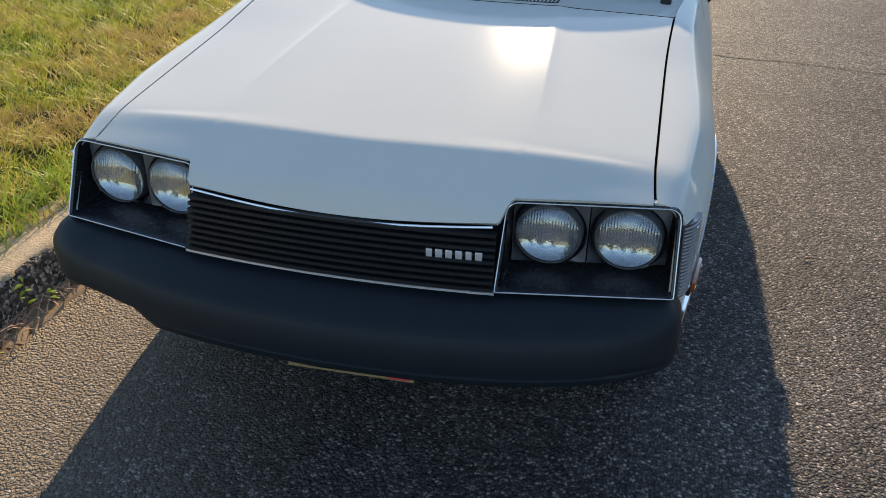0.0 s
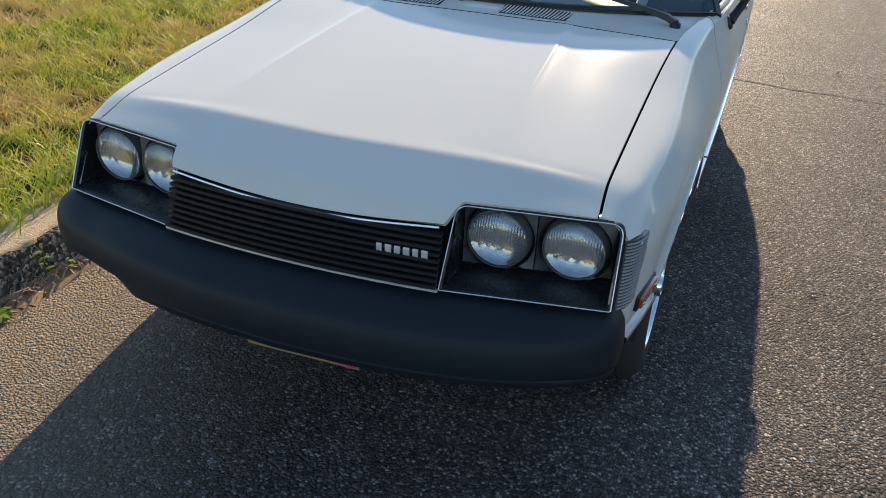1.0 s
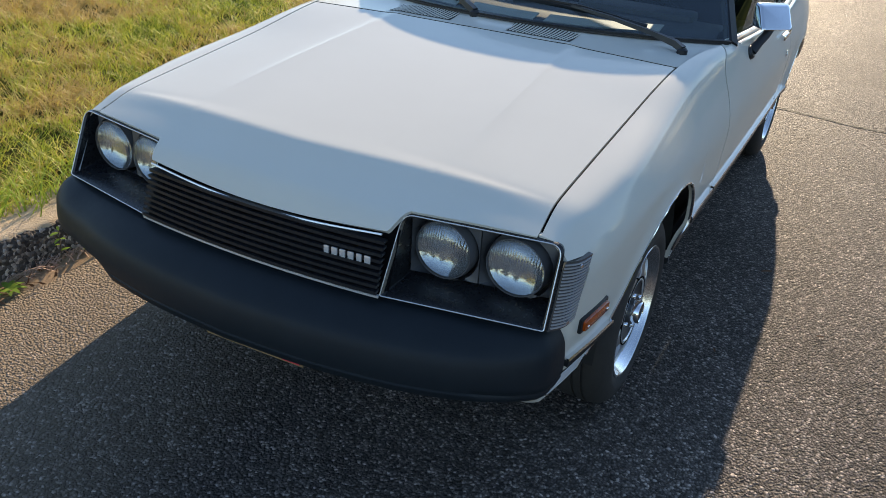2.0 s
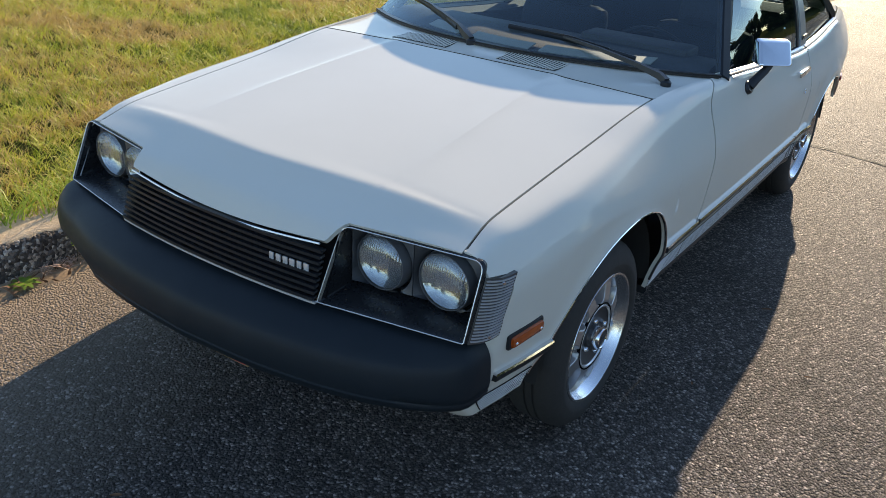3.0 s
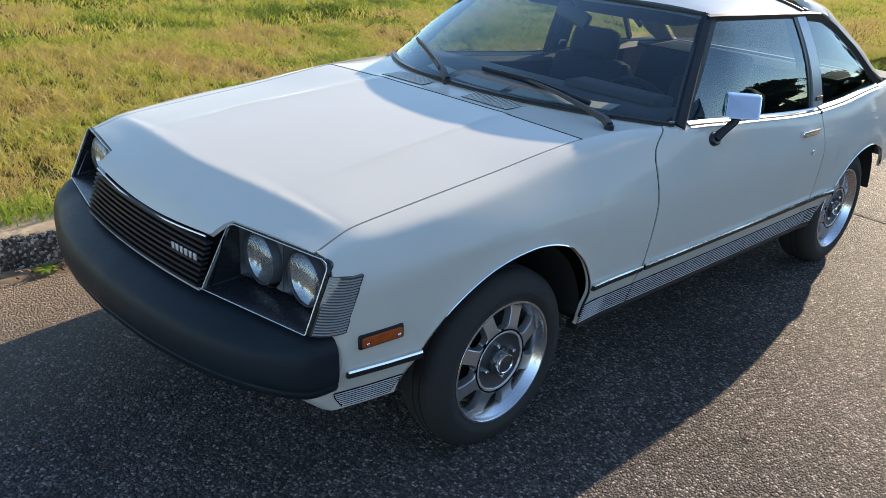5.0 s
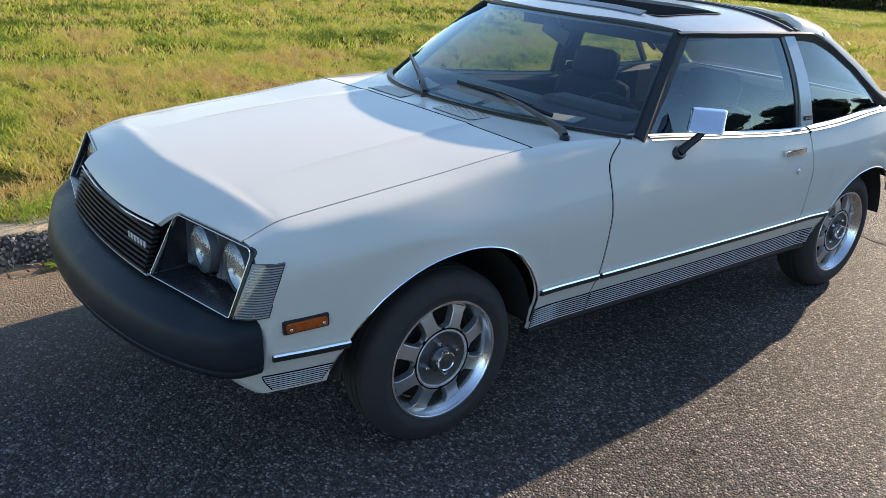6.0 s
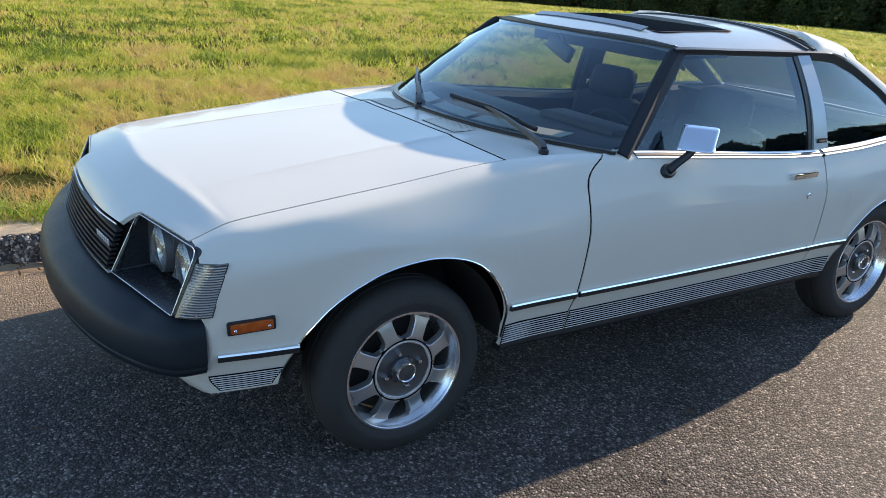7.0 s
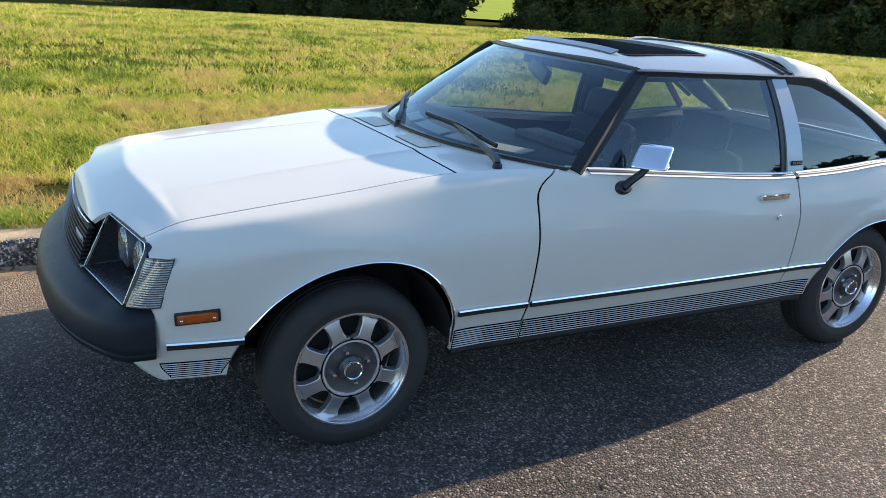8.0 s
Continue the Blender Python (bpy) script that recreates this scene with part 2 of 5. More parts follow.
GLASS = pane("window_glass", (0.50, 0.60, 0.63))
SCREEN = pane("screen_glass", (0.74, 0.82, 0.83), 0.004)
REAR_GLASS = pane("rear_glass", (0.17, 0.20, 0.21))
ASPHALT = asphalt_material()
KERB = pebble_material("kerb_concrete")
SAND = simple("kerb_sand", (0.66, 0.52, 0.36), (0.34, 0.25, 0.16), 48, 0.95, bump=0.006, bscale=160, spec=0.1)
FIELD = simple("mown_field", (0.30, 0.34, 0.075), (0.20, 0.25, 0.05), 0.35, 0.9, spec=0.0)
SOIL = simple("lawn_soil", (0.075, 0.070, 0.022), (0.035, 0.040, 0.010), 1.1, 0.9, bump=0.02, bscale=30, spec=0.0)
DIRT = simple("gutter_dirt", (0.38, 0.265, 0.165), (0.20, 0.135, 0.080), 26, 0.95, bump=0.003, bscale=170, spec=0.15)
GRASS = leaf_material("grass_blade", ((0.0, (0.50, 0.355, 0.125)), (0.20, (0.62, 0.52, 0.13)), (0.40, (0.56, 0.56, 0.075)), (0.64, (0.36, 0.42, 0.040)), (1.0, (0.10, 0.155, 0.016))), verge=True)
WEED = leaf_material("weed_leaf", ((0.0, (0.20, 0.30, 0.04)), (1.0, (0.34, 0.41, 0.06))))
LEAF = leaf_material("tree_leaf", ((0.0, (0.105, 0.098, 0.026)), (0.4, (0.050, 0.066, 0.016)), (1.0, (0.024, 0.040, 0.011))), rough=0.7, trans=0.3)
WARM_LEAF = leaf_material("turning_leaf", ((0.0, (0.20, 0.15, 0.035)), (0.5, (0.13, 0.12, 0.028)), (1.0, (0.06, 0.075, 0.018))), rough=0.7, trans=0.3)
BARK = simple("bark", (0.10, 0.075, 0.05), (0.05, 0.04, 0.03), 12, 0.9, bump=0.02, bscale=30)
DRYLEAF = simple("dry_leaf", (0.16, 0.07, 0.03), (0.10, 0.05, 0.02), 60, 0.8)
STALK = simple("dry_stalk", (0.62, 0.44, 0.33), (0.30, 0.15, 0.10), 30, 0.85)


# ---- mesh tools ----
def spline(pts):
    """A smooth curve y(x) through points, monotone between them."""
    xs, ys = [p[0] for p in pts], [p[1] for p in pts]
    d = [(ys[i + 1] - ys[i]) / (xs[i + 1] - xs[i]) for i in range(len(xs) - 1)]
    m = [d[0]] + [0 if a * b <= 0 else 2 * a * b / (a + b) for a, b in zip(d, d[1:])] + [d[-1]]

    def f(x):
        if x <= xs[0]:
            return ys[0] + m[0] * (x - xs[0])
        if x >= xs[-1]:
            return ys[-1] + m[-1] * (x - xs[-1])
        i = max(k for k in range(len(xs) - 1) if xs[k] <= x)
        h = xs[i + 1] - xs[i]
        t = (x - xs[i]) / h
        return ((2 * t**3 - 3 * t**2 + 1) * ys[i] + (t**3 - 2 * t**2 + t) * h * m[i] + (3 * t**2 - 2 * t**3) * ys[i + 1] + (t**3 - t**2) * h * m[i + 1])
    return f


def lin(a, b, n):
    return [a + (b - a) * i / (n - 1) for i in range(n)]


def clamp(v, a=0.0, b=1.0):
    return max(a, min(b, v))


def smooth01(t):
    t = clamp(t)
    return t * t * (3 - 2 * t)


def grid(bm, rows, closed=False, flip=False):
    """A sheet of quads over rows of points."""
    vs = [[bm.verts.new(p) for p in r] for r in rows]
    for a, b in zip(vs, vs[1:]):
        k = len(a)
        for i in range(k if closed else k - 1):
            q = (a[i], a[(i + 1) % k], b[(i + 1) % k], b[i])
            bm.faces.new(q[::-1] if flip else q)
    return vs


def ridge_off(bm, depth, out=(0, 0, 1)):
    """Turns the open edges of a sheet inwards, as folded sheet metal is; out: the side that faces the weather."""
    bm.normal_update()
    if sum((f.normal * f.calc_area() for f in bm.faces), Vector()).dot(Vector(out)) < 0:
        bmesh.ops.reverse_faces(bm, faces=bm.faces)
        bm.normal_update()
    old = {v.co.to_tuple(6): v.normal.copy() for v in bm.verts}
    edges = [e for e in bm.edges if e.is_boundary]
    got = bmesh.ops.extrude_edge_only(bm, edges=edges)
    for v in got["geom"]:
        if isinstance(v, bmesh.types.BMVert):
            v.co -= old[v.co.to_tuple(6)] * depth


def mirrored(bm):
    b2 = bm.copy()
    for v in b2.verts:
        v.co.x = -v.co.x
    bmesh.ops.reverse_faces(b2, faces=b2.faces)
    return b2


def part(name, bm, material, parent=None, label="", angle=35, kind="", inside=None):
    me = bpy.data.meshes.new(name)
    bm.to_mesh(me)
    bm.free()
    me.materials.append(material)
    if angle:
        me.polygons.foreach_set("use_smooth", [True] * len(me.polygons))
        me.set_sharp_from_angle(angle=radians(angle))
    ob = new(name, me)
    if parent:
        ob.parent = parent
    return tagged(ob, label, kind=kind)


def both(name, bm, material, parent, label="", angle=35):
    """A part and its mirror image on the car's other side."""
    other = mirrored(bm)
    return part(name, bm, material, parent, label, angle), part(name, other, material, parent, label, angle)


def sweep(bm, path, section, up=(0, 0, 1), closed=True, caps=True, scale=None):
    """Sweeps a section (across, up) along a path."""
    pts = [Vector(p) for p in path]
    rows = []
    for i, p in enumerate(pts):
        t = (pts[min(i + 1, len(pts) - 1)] - pts[max(i - 1, 0)]).normalized()
        u = Vector(up[i] if isinstance(up, list) else up)
        side = t.cross(u).normalized()
        u = side.cross(t).normalized()
        k = scale[i] if scale else 1.0
        rows.append([p + side * (a * k) + u * (b * k) for a, b in section])
    vs = grid(bm, rows, closed)
    if caps and closed:
        bm.faces.new(vs[0][::-1])
        bm.faces.new(vs[-1])
    return vs


def ring(n, r, r2=None):
    return [(r * math.cos(2 * math.pi * i / n), (r2 or r) * math.sin(2 * math.pi * i / n)) for i in range(n)]


def tube(bm, path, r, n=8, up=(0, 0, 1), scale=None):
    return sweep(bm, path, ring(n, r), up, scale=scale)


def box(bm, c, s, bevel=0.0, m=None):
    got = bmesh.ops.create_cube(bm, size=1)["verts"]
    for v in got:
        v.co = Vector((c[0] + v.co.x * s[0], c[1] + v.co.y * s[1], c[2] + v.co.z * s[2]))
    if bevel:
        edges = list({e for v in got for e in v.link_edges})
        made = bmesh.ops.bevel(bm, geom=edges, offset=bevel, segments=2, profile=0.6, affect="EDGES")
        got = list({v for f in made["faces"] for v in f.verts} | {v for v in got if v.is_valid})
    if m:
        for v in got:
            v.co = m @ v.co
    return got


def lathe(bm, profile, n=64, m=None):
    """Turns (radius, along) about the x axis."""
    rows = []
    for r, a in profile:
        row = []
        for i in range(n):
            t = 2 * math.pi * i / n
            p = Vector((a, r * math.cos(t), r * math.sin(t)))
            row.append(m @ p if m else p)
        rows.append(row)
    return grid(bm, rows, True)


def round_path(corners, r, n=6, closed=True):
    """A path through corners with rounded turns; r per corner."""
    out, k = [], len(corners)
    for i, c in enumerate(corners):
        c = Vector(c)
        if not closed and i in (0, k - 1):
            out.append(c)
            continue
        a, b = Vector(corners[i - 1]), Vector(corners[(i + 1) % k])
        rr = r[i] if isinstance(r, (list, tuple)) else r
        p, q = c + (a - c).normalized() * rr, c + (b - c).normalized() * rr
        for j in range(n + 1):
            t = j / n
            out.append(p * (1 - t) ** 2 + c * (2 * t * (1 - t)) + q * t * t)
    return out


# ---- ground, road, kerb ----
def kerb_x(y):
    return -1.345 + 0.055 * (y + 0.4)


def kerb_face(y):
    """Where the kerb's upright face stands."""
    return kerb_x(y) + 0.162


def road_z(x):
    return -0.033 * (clamp(x, -2.0, 7.0) - 1.05)


def lawn_z(x, y):
    d = max(0.0, kerb_x(clamp(y, -40, 60)) - 0.15 - x)
    far = math.hypot(d, 0.9 * clamp(y, 0, 60))
    fall = 1.5 * smooth01((far - 8) / 38) * smooth01(d / 8)
    return 0.225 + 0.35 * (1 - math.exp(-d / 9)) - fall + 0.05 * min(1, d / 1.5) * noise.noise((x * 0.35, y * 0.35, 0.0))


def ground_z(x, y):
    k = kerb_x(clamp(y, -40, 60))
    if x < k - 0.16:
        return lawn_z(x, y)
    if x < 6.3:
        return road_z(x) - 0.09
    return -0.12 + 0.05 * noise.noise((x * 0.3, y * 0.3, 3.0))


bm = bmesh.new()
xs = [-900, -300, -120, -60, -40] + lin(-32, -6, 27) + lin(-5.5, -1.9, 13) + lin(-1.7, -0.9, 9) + [0, 2, 4, 6.2, 6.4, 8, 10, 14, 20, 30, 50, 120, 300, 900]
ys = [-900, -300, -100, -50, -30, -20, -14, -10] + lin(-8, 30, 77) + [34, 40, 50, 70, 120, 300, 900]
grid(bm, [[(x, y, ground_z(x, y)) for x in xs] for y in ys])
tagged(part("ground", bm, SOIL, angle=180, kind="structure"), "sunlit lawn soil under patchy green and straw grass", "ground")

bm = bmesh.new()
ys = [-60, -30, -15] + lin(-8, 14, 45) + [18, 24, 32, 45, 70, 110]
grid(bm, [[(x, y, road_z(x) + 0.004 * noise.noise((x * 0.8, y * 0.8, 7))) for x in [kerb_x(clamp(y, -40, 60)) - 0.03] + lin(-0.9, 6.3, 19)] for y in ys])
tagged(part("road", bm, ASPHALT, angle=180, kind="structure"), "coarse worn asphalt road with pale stones showing", "road")


def kerb_mesh():
    bm = bmesh.new()
    rows = []
    for y in [-60, -40, -25, -15] + lin(-9, -2.55, 110) + lin(-2.5, 3.5, 430) + lin(3.55, 13, 150) + [16, 20, 28, 40, 60]:
        k = kerb_face(clamp(y, -40, 60))
        base = road_z(k) - 0.02
        # the arris has broken away here and there
        chip = 0.010 * noise.noise((y * 9, 3, 1)) + 0.007 * noise.noise((y * 31, 5, 1))
        row = []
        for dx, dz, w1 in ((0.004, 0.0, 1), (0.003, 0.02, 1), (0.001, 0.036, 1), (-0.001, 0.052, 1), (-0.003, 0.068, 1), (-0.005, 0.084, 1), (-0.007, 0.100, 1), (-0.009, 0.116, 1), (-0.011, 0.132, 1), (-0.013, 0.148, 0.7), (-0.018, 0.160, 0.3), (-0.032, 0.165, 0.3), (-0.05, 0.166, 0.4), (-0.08, 0.168, 0.5), (-0.12, 0.171, 0.5), (-0.17, 0.172, 0.5), (-0.22, 0.168, 0.5), (-0.28, 0.16, 0.3), (-0.34, 0.10, 0)):
            w = 0.006 * noise.noise((y * 42, dx * 45, dz * 45)) + 0.005 * noise.noise((y * 85, dx * 20, dz * 90)) + 0.012 * noise.noise((y * 1.7, 3, dz * 4))
            lip = smooth01((dz - 0.11) / 0.05) if dx > -0.04 else 0.0
            row.append((k + dx + w1 * w + chip * lip, y, base + dz + (0.5 * w if dx < -0.015 else 0.0) + 0.006 * noise.noise((y * 0.9, 5, 1))))
        rows.append(row)
    grid(bm, rows, flip=True)
    return bm


tagged(part("kerb", kerb_mesh(), KERB, angle=60, kind="structure"), "worn pebbly concrete kerb along the lawn's edge", "kerb")

# sand and dry thatch lying on top of the kerb, its edge ragged
bm = bmesh.new()
rows = []
for y in lin(-9, -2.55, 120) + lin(-2.5, 9, 520):
    k = kerb_face(y)
    w = 0.020 + 0.010 * noise.noise((y * 7, 0, 6)) + 0.012 * noise.noise((y * 38, 0, 6))
    rows.append([(k - w - (0.23 - w) * s, y, road_z(k) + 0.1485 + 0.012 * min(1, 5 * s) + 0.004 * noise.noise((y * 25, s * 7, 2)) - (0.012 if s == 0 else 0)) for s in (0, 0.03, 0.1, 0.2, 0.32, 0.45, 0.6, 0.8, 1)])
grid(bm, rows, flip=True)
tagged(part("kerb_sand", bm, SAND, angle=180, kind="structure"), "pale sand and dry thatch covering the kerb's top", "sand")

# dirt that has washed along the foot of the kerb
bm = bmesh.new()
rows = []
for y in lin(-9, 12, 420):
    k = kerb_face(y) - 0.012
    w = 0.105 + 0.06 * noise.noise((y * 1.9, 0, 4)) + 0.035 * noise.noise((y * 9, 0, 4))
    rows.append([(k + w * s, y, road_z(k + w * s) + 0.006 + 0.018 * (1 - s) ** 2 * (1 + 0.8 * noise.noise((y * 7, s * 5, 9))) - (0.012 if s == 1 else 0)) for s in lin(0, 1, 7)])
grid(bm, rows, flip=True)
tagged(part("gutter_dirt", bm, DIRT, angle=180, kind="structure"), "brown dirt washed against the foot of the kerb", "dirt")

# an old crack across the road
bm = bmesh.new()
top, bot = [], []
for i, x in enumerate(lin(0.35, 6.0, 120)):
    y = 3.44 + 0.05 * noise.noise((x * 2.2, 0, 2)) + 0.02 * noise.noise((x * 11, 0, 2)) - 0.02 * x
    w = 0.006 + 0.006 * abs(noise.noise((x * 6, 1, 2)))
    top.append((x, y + w, road_z(x) + 0.0055))
    bot.append((x, y - w, road_z(x) + 0.0055))
grid(bm, [bot, top])
tagged(part("road_crack", bm, simple("crack_moss", (0.045, 0.05, 0.02), (0.02, 0.02, 0.015), 20, 0.95), angle=180, kind="structure"), "thin mossy crack across the asphalt", "crack")


# ---- the car: lines of the body (y: back from the front axle; x: out from the centre) ----
car = tagged(new("car"), "white two-door coupe with black bumper parked by the kerb", "car")
ZT = spline([(-0.70, 0.762), (-0.64, 0.786), (-0.60, 0.7995), (-0.58, 0.8065), (-0.56, 0.8135), (-0.54, 0.820), (-0.52, 0.8252), (-0.50, 0.829), (-0.48, 0.8318), (-0.3, 0.8525), (0.0, 0.886), (0.42, 0.936), (0.66, 0.944), (0.89, 0.938), (1.3, 0.910), (1.95, 0.873), (2.2, 0.877), (2.6, 0.90), (2.95, 0.905), (3.3, 0.885), (3.5, 0.86)])
XI = spline([(-0.70, 0.68), (-0.5, 0.666), (0.0, 0.668), (0.42, 0.682), (0.66, 0.712), (0.9, 0.752), (1.3, 0.765), (1.95, 0.770), (2.3, 0.762), (2.7, 0.742), (3.0, 0.70), (3.3, 0.64), (3.5, 0.58)])
WD = spline([(-0.72, 0.742), (-0.64, 0.762), (-0.56, 0.778), (-0.45, 0.795), (-0.2, 0.812), (0.2, 0.824), (0.66, 0.834), (1.2, 0.843), (2.0, 0.849), (2.5, 0.843), (2.7, 0.835), (2.9, 0.818), (3.1, 0.790), (3.3, 0.745), (3.42, 0.70), (3.5, 0.66)])
LOW = spline([(0.20, 0.085), (0.32, 0.062), (0.40, 0.042), (0.47, 0.016), (0.58, 0.005), (0.68, 0.0)])
ZC = spline([(-0.77, 0.724), (-0.76, 0.742), (-0.745, 0.766), (-0.72, 0.791), (-0.70, 0.8015), (-0.65, 0.8252), (-0.61, 0.8445), (-0.60, 0.8488), (-0.59, 0.8518), (-0.58, 0.8532), (-0.55, 0.8567), (-0.35, 0.879), (-0.1, 0.9045), (0.1, 0.9225), (0.25, 0.9345), (0.44, 0.9485)])


def side_x(y, z):
    zt, w, xi = ZT(y), WD(y), XI(y)
    q = 1 - smooth01((y + 0.25) / 0.65)
    zm = min(0.68, zt - 0.11) * (1 - q) + (0.717 + 0.6 * (zt - 0.8125)) * q
    zm = min(zm, zt - 0.05)
    if z >= zm:
        r = clamp((z - zm) / (zt - zm))
        t = 1 - r
        k = 0.38 - 0.12 * smooth01((y - 0.4) / 0.6)
        k += (clamp(0.43 + 0.6 * (y + 0.52), 0.36, 0.57) - k) * q
        x = xi + (w - xi) * (k * (1 - math.exp(-t / (0.035 + 0.012 * q))) + (1 - k) * ((1.25 - 0.05 * q) * t + 0.5 * (1 - q) * t * t - (0.75 - 0.55 * q) * t ** 3))
    else:
        x = w - LOW(min(z, 0.68))
    for yc in (0.0, 2.52):
        x += 0.010 * math.exp(-((math.hypot(y - yc, z - 0.31) - 0.37) / 0.035) ** 2)
    return x


ARCH_F = [(-0.412, 0.335), (-0.405, 0.38), (-0.39, 0.43), (-0.361, 0.49), (-0.322, 0.535), (-0.283, 0.57), (-0.23, 0.604), (-0.174, 0.632), (-0.12, 0.653), (-0.063, 0.667), (-0.01, 0.674), (0.04, 0.677), (0.093, 0.673), (0.155, 0.660), (0.217, 0.636), (0.265, 0.604), (0.306, 0.565), (0.33, 0.532), (0.348, 0.497), (0.360, 0.45), (0.367, 0.40), (0.370, 0.325)]
ARCH_R = [(2.16, 0.325), (2.163, 0.38), (2.175, 0.43), (2.194, 0.464), (2.22, 0.50), (2.264, 0.54), (2.315, 0.578), (2.373, 0.61), (2.46, 0.635), (2.55, 0.644), (2.64, 0.632), (2.72, 0.60), (2.78, 0.556), (2.82, 0.505), (2.834, 0.478)]


def eased(pts, n):
    """The same line through more points."""
    run = [0.0]
    for a, b in zip(pts, pts[1:]):
        run.append(run[-1] + math.hypot(b[0] - a[0], b[1] - a[1]))
    fy, fz = spline([(r, p[0]) for r, p in zip(run, pts)]), spline([(r, p[1]) for r, p in zip(run, pts)])
    return [(fy(v), fz(v)) for v in lin(0, run[-1], n)]


ARCH_F, ARCH_R = eased([(y, z + 0.016 * smooth01((z - 0.5) / 0.15)) for y, z in ARCH_F], 56), eased(ARCH_R, 46)


def body_bottom(y):
    for arch in (ARCH_F, ARCH_R):
        if arch[0][0] <= y <= arch[-1][0]:
            for (a, za), (b, zb) in zip(arch, arch[1:]):
                if a <= y <= b:
                    return za + (zb - za) * (y - a) / (b - a)
    return 0.335 if y < -0.3 else 0.312 if y < 2.5 else 0.478 + 0.06 * (y - 2.834)


ROWS_UP = [0.0, 0.06, 0.10, 0.14, 0.18, 0.22, 0.26, 0.31, 0.37, 0.45, 0.55, 0.66, 0.77, 0.88, 1.0]
ROWS_LOW = lin(0, 1, 14)


def side_panel(y0, y1, extra, front=None, rear=None, fade=0.148, split=0.742, rows_low=ROWS_LOW):
    """A sheet of the body's side between two seams, from the shoulder to the arch or the sill."""
    n = max(6, int((y1 - y0) / 0.06))
    ease = lambda y: max(0.0, 1 - (y - y0) / fade) ** 1.15
    cols = sorted(set([round(v, 5) for v in lin(y0, y1, n)] + [v for v in extra if y0 < v < y1]))
    out = []
    for y in cols:
        lead = front(1.0, True) * ease(y) if front and y - y0 < fade else 0.0
        zt, zb = ZT(y + lead), body_bottom(y)
        zs = min(split + 0.006 + 0.55 * max(0.0, zt - 0.80), zt - 0.03)
        zs = max(zs, zb + 0.03)
        col = []
        for r in ROWS_UP:
            col.append(zt - (zt - zs) * (1 - math.cos(r * math.pi / 2)))
        for r in rows_low:
            col.append(zs - 0.004 - (zs - 0.004 - zb) * r)
        pts = []
        for i, z in enumerate(col):
            s = 0.0
            if front and y - y0 < fade:
                s += front(z, i <= len(ROWS_UP) - 1) * ease(y)
            if rear and y1 - y < 0.25:
                s += rear(z) * (1 - (y1 - y) / 0.25)
            yy = y + s
            pts.append((side_x(yy, ZT(yy) if i == 0 else z), yy, ZT(yy) if i == 0 else min(z, ZT(yy))))
        if front and y == cols[0]:
            # the edge turns in behind the bumper's end
            for dx, dy in ((0.060, 0.030), (0.026, 0.022), (0.012, 0.013), (0.0035, 0.005)):
                out.append([(p[0] - dx, p[1] - dy, p[2]) if p[2] < 0.6 else (p[0] - 0.1 * dx, p[1] + 0.001, p[2] - (0.1 * dx if i else 0.0)) for i, p in enumerate(pts)])
        out.append(pts)
    bm = bmesh.new()
    grid(bm, out)
    ridge_off(bm, 0.014, (1, 0, 0))
    return bm


def fender_front(z, upper):
    if upper:
        return -0.064
    return spline([(0.33, -0.03), (0.36, -0.066), (0.385, -0.088), (0.402, -0.098), (0.416, -0.086), (0.432, -0.060), (0.45, -0.048), (0.48, -0.043), (0.59, -0.042), (0.605, -0.040), (0.74, 0.0)])(z)


def door_front(z):
    return spline([(0.32, -0.008), (0.46, 0.0), (0.69, 0.013), (0.85, 0.014), (0.885, 0.028), (0.915, 0.06), (0.944, 0.115)])(z)


FADE_F = [v for v, _ in ARCH_F] + [ARCH_F[0][0] - 0.00001, ARCH_F[-1][0] + 0.00001, -0.55, -0.54, -0.53, -0.52, -0.51, -0.50, -0.49, -0.48, -0.47, -0.46, -0.45, -0.44]
both("fender", side_panel(-0.562, 0.6565, FADE_F, fender_front, door_front), PAINT, car)


def door_mesh(y0, y1):
    n = 24
    cols = lin(y0, y1, n)
    out = []
    for y in cols:
        zt, zb = ZT(y), 0.312
        col = [zt - (zt - 0.74) * (1 - math.cos(r * math.pi / 2)) for r in ROWS_UP] + lin(0.735, zb, 14)
        pts = []
        for i, z in enumerate(col):
            s = door_front(z) * (1 - (y - y0) / 0.3) if y - y0 < 0.3 else 0.0
            yy = y + s
            pts.append((side_x(yy, ZT(yy) if i == 0 else z), yy, ZT(yy) if i == 0 else min(z, ZT(yy))))
        out.append(pts)
    bm = bmesh.new()
    grid(bm, out)
    ridge_off(bm, 0.014, (1, 0, 0))
    return bm


doors = both("door", door_mesh(0.6655, 1.9715), PAINT, car, "closed white door with chrome handle")
both("quarter_panel", side_panel(1.9785, 3.42, [v for v, _ in ARCH_R] + [ARCH_R[0][0] - 0.00001, ARCH_R[-1][0] + 0.00001]), PAINT, car)


# hood
def hood_z(x, y):
    a = abs(x)
    d = 0.07 * smooth01((y + 0.79) / 0.23)
    z = ZC(y - d * (a / 0.668) ** 1.3) - (a / 0.668) ** 2.4 * (ZC(y - d) - ZT(y))
    xr = 0.335 - 0.06 * (y - 0.4)
    k = smooth01((y + 0.62) / 0.5)
    return z + 0.0045 * k * (math.exp(-abs(a - xr) / 0.02) if a > xr else math.exp(-abs(a - xr) / 0.09))


def hood_front(x):
    a = abs(x)
    g, b = -0.762 + 0.13 * a * a, -0.688 + 0.20 * max(0.0, a - 0.385)
    return g + (b - g) * smooth01((a - 0.352) / 0.028)


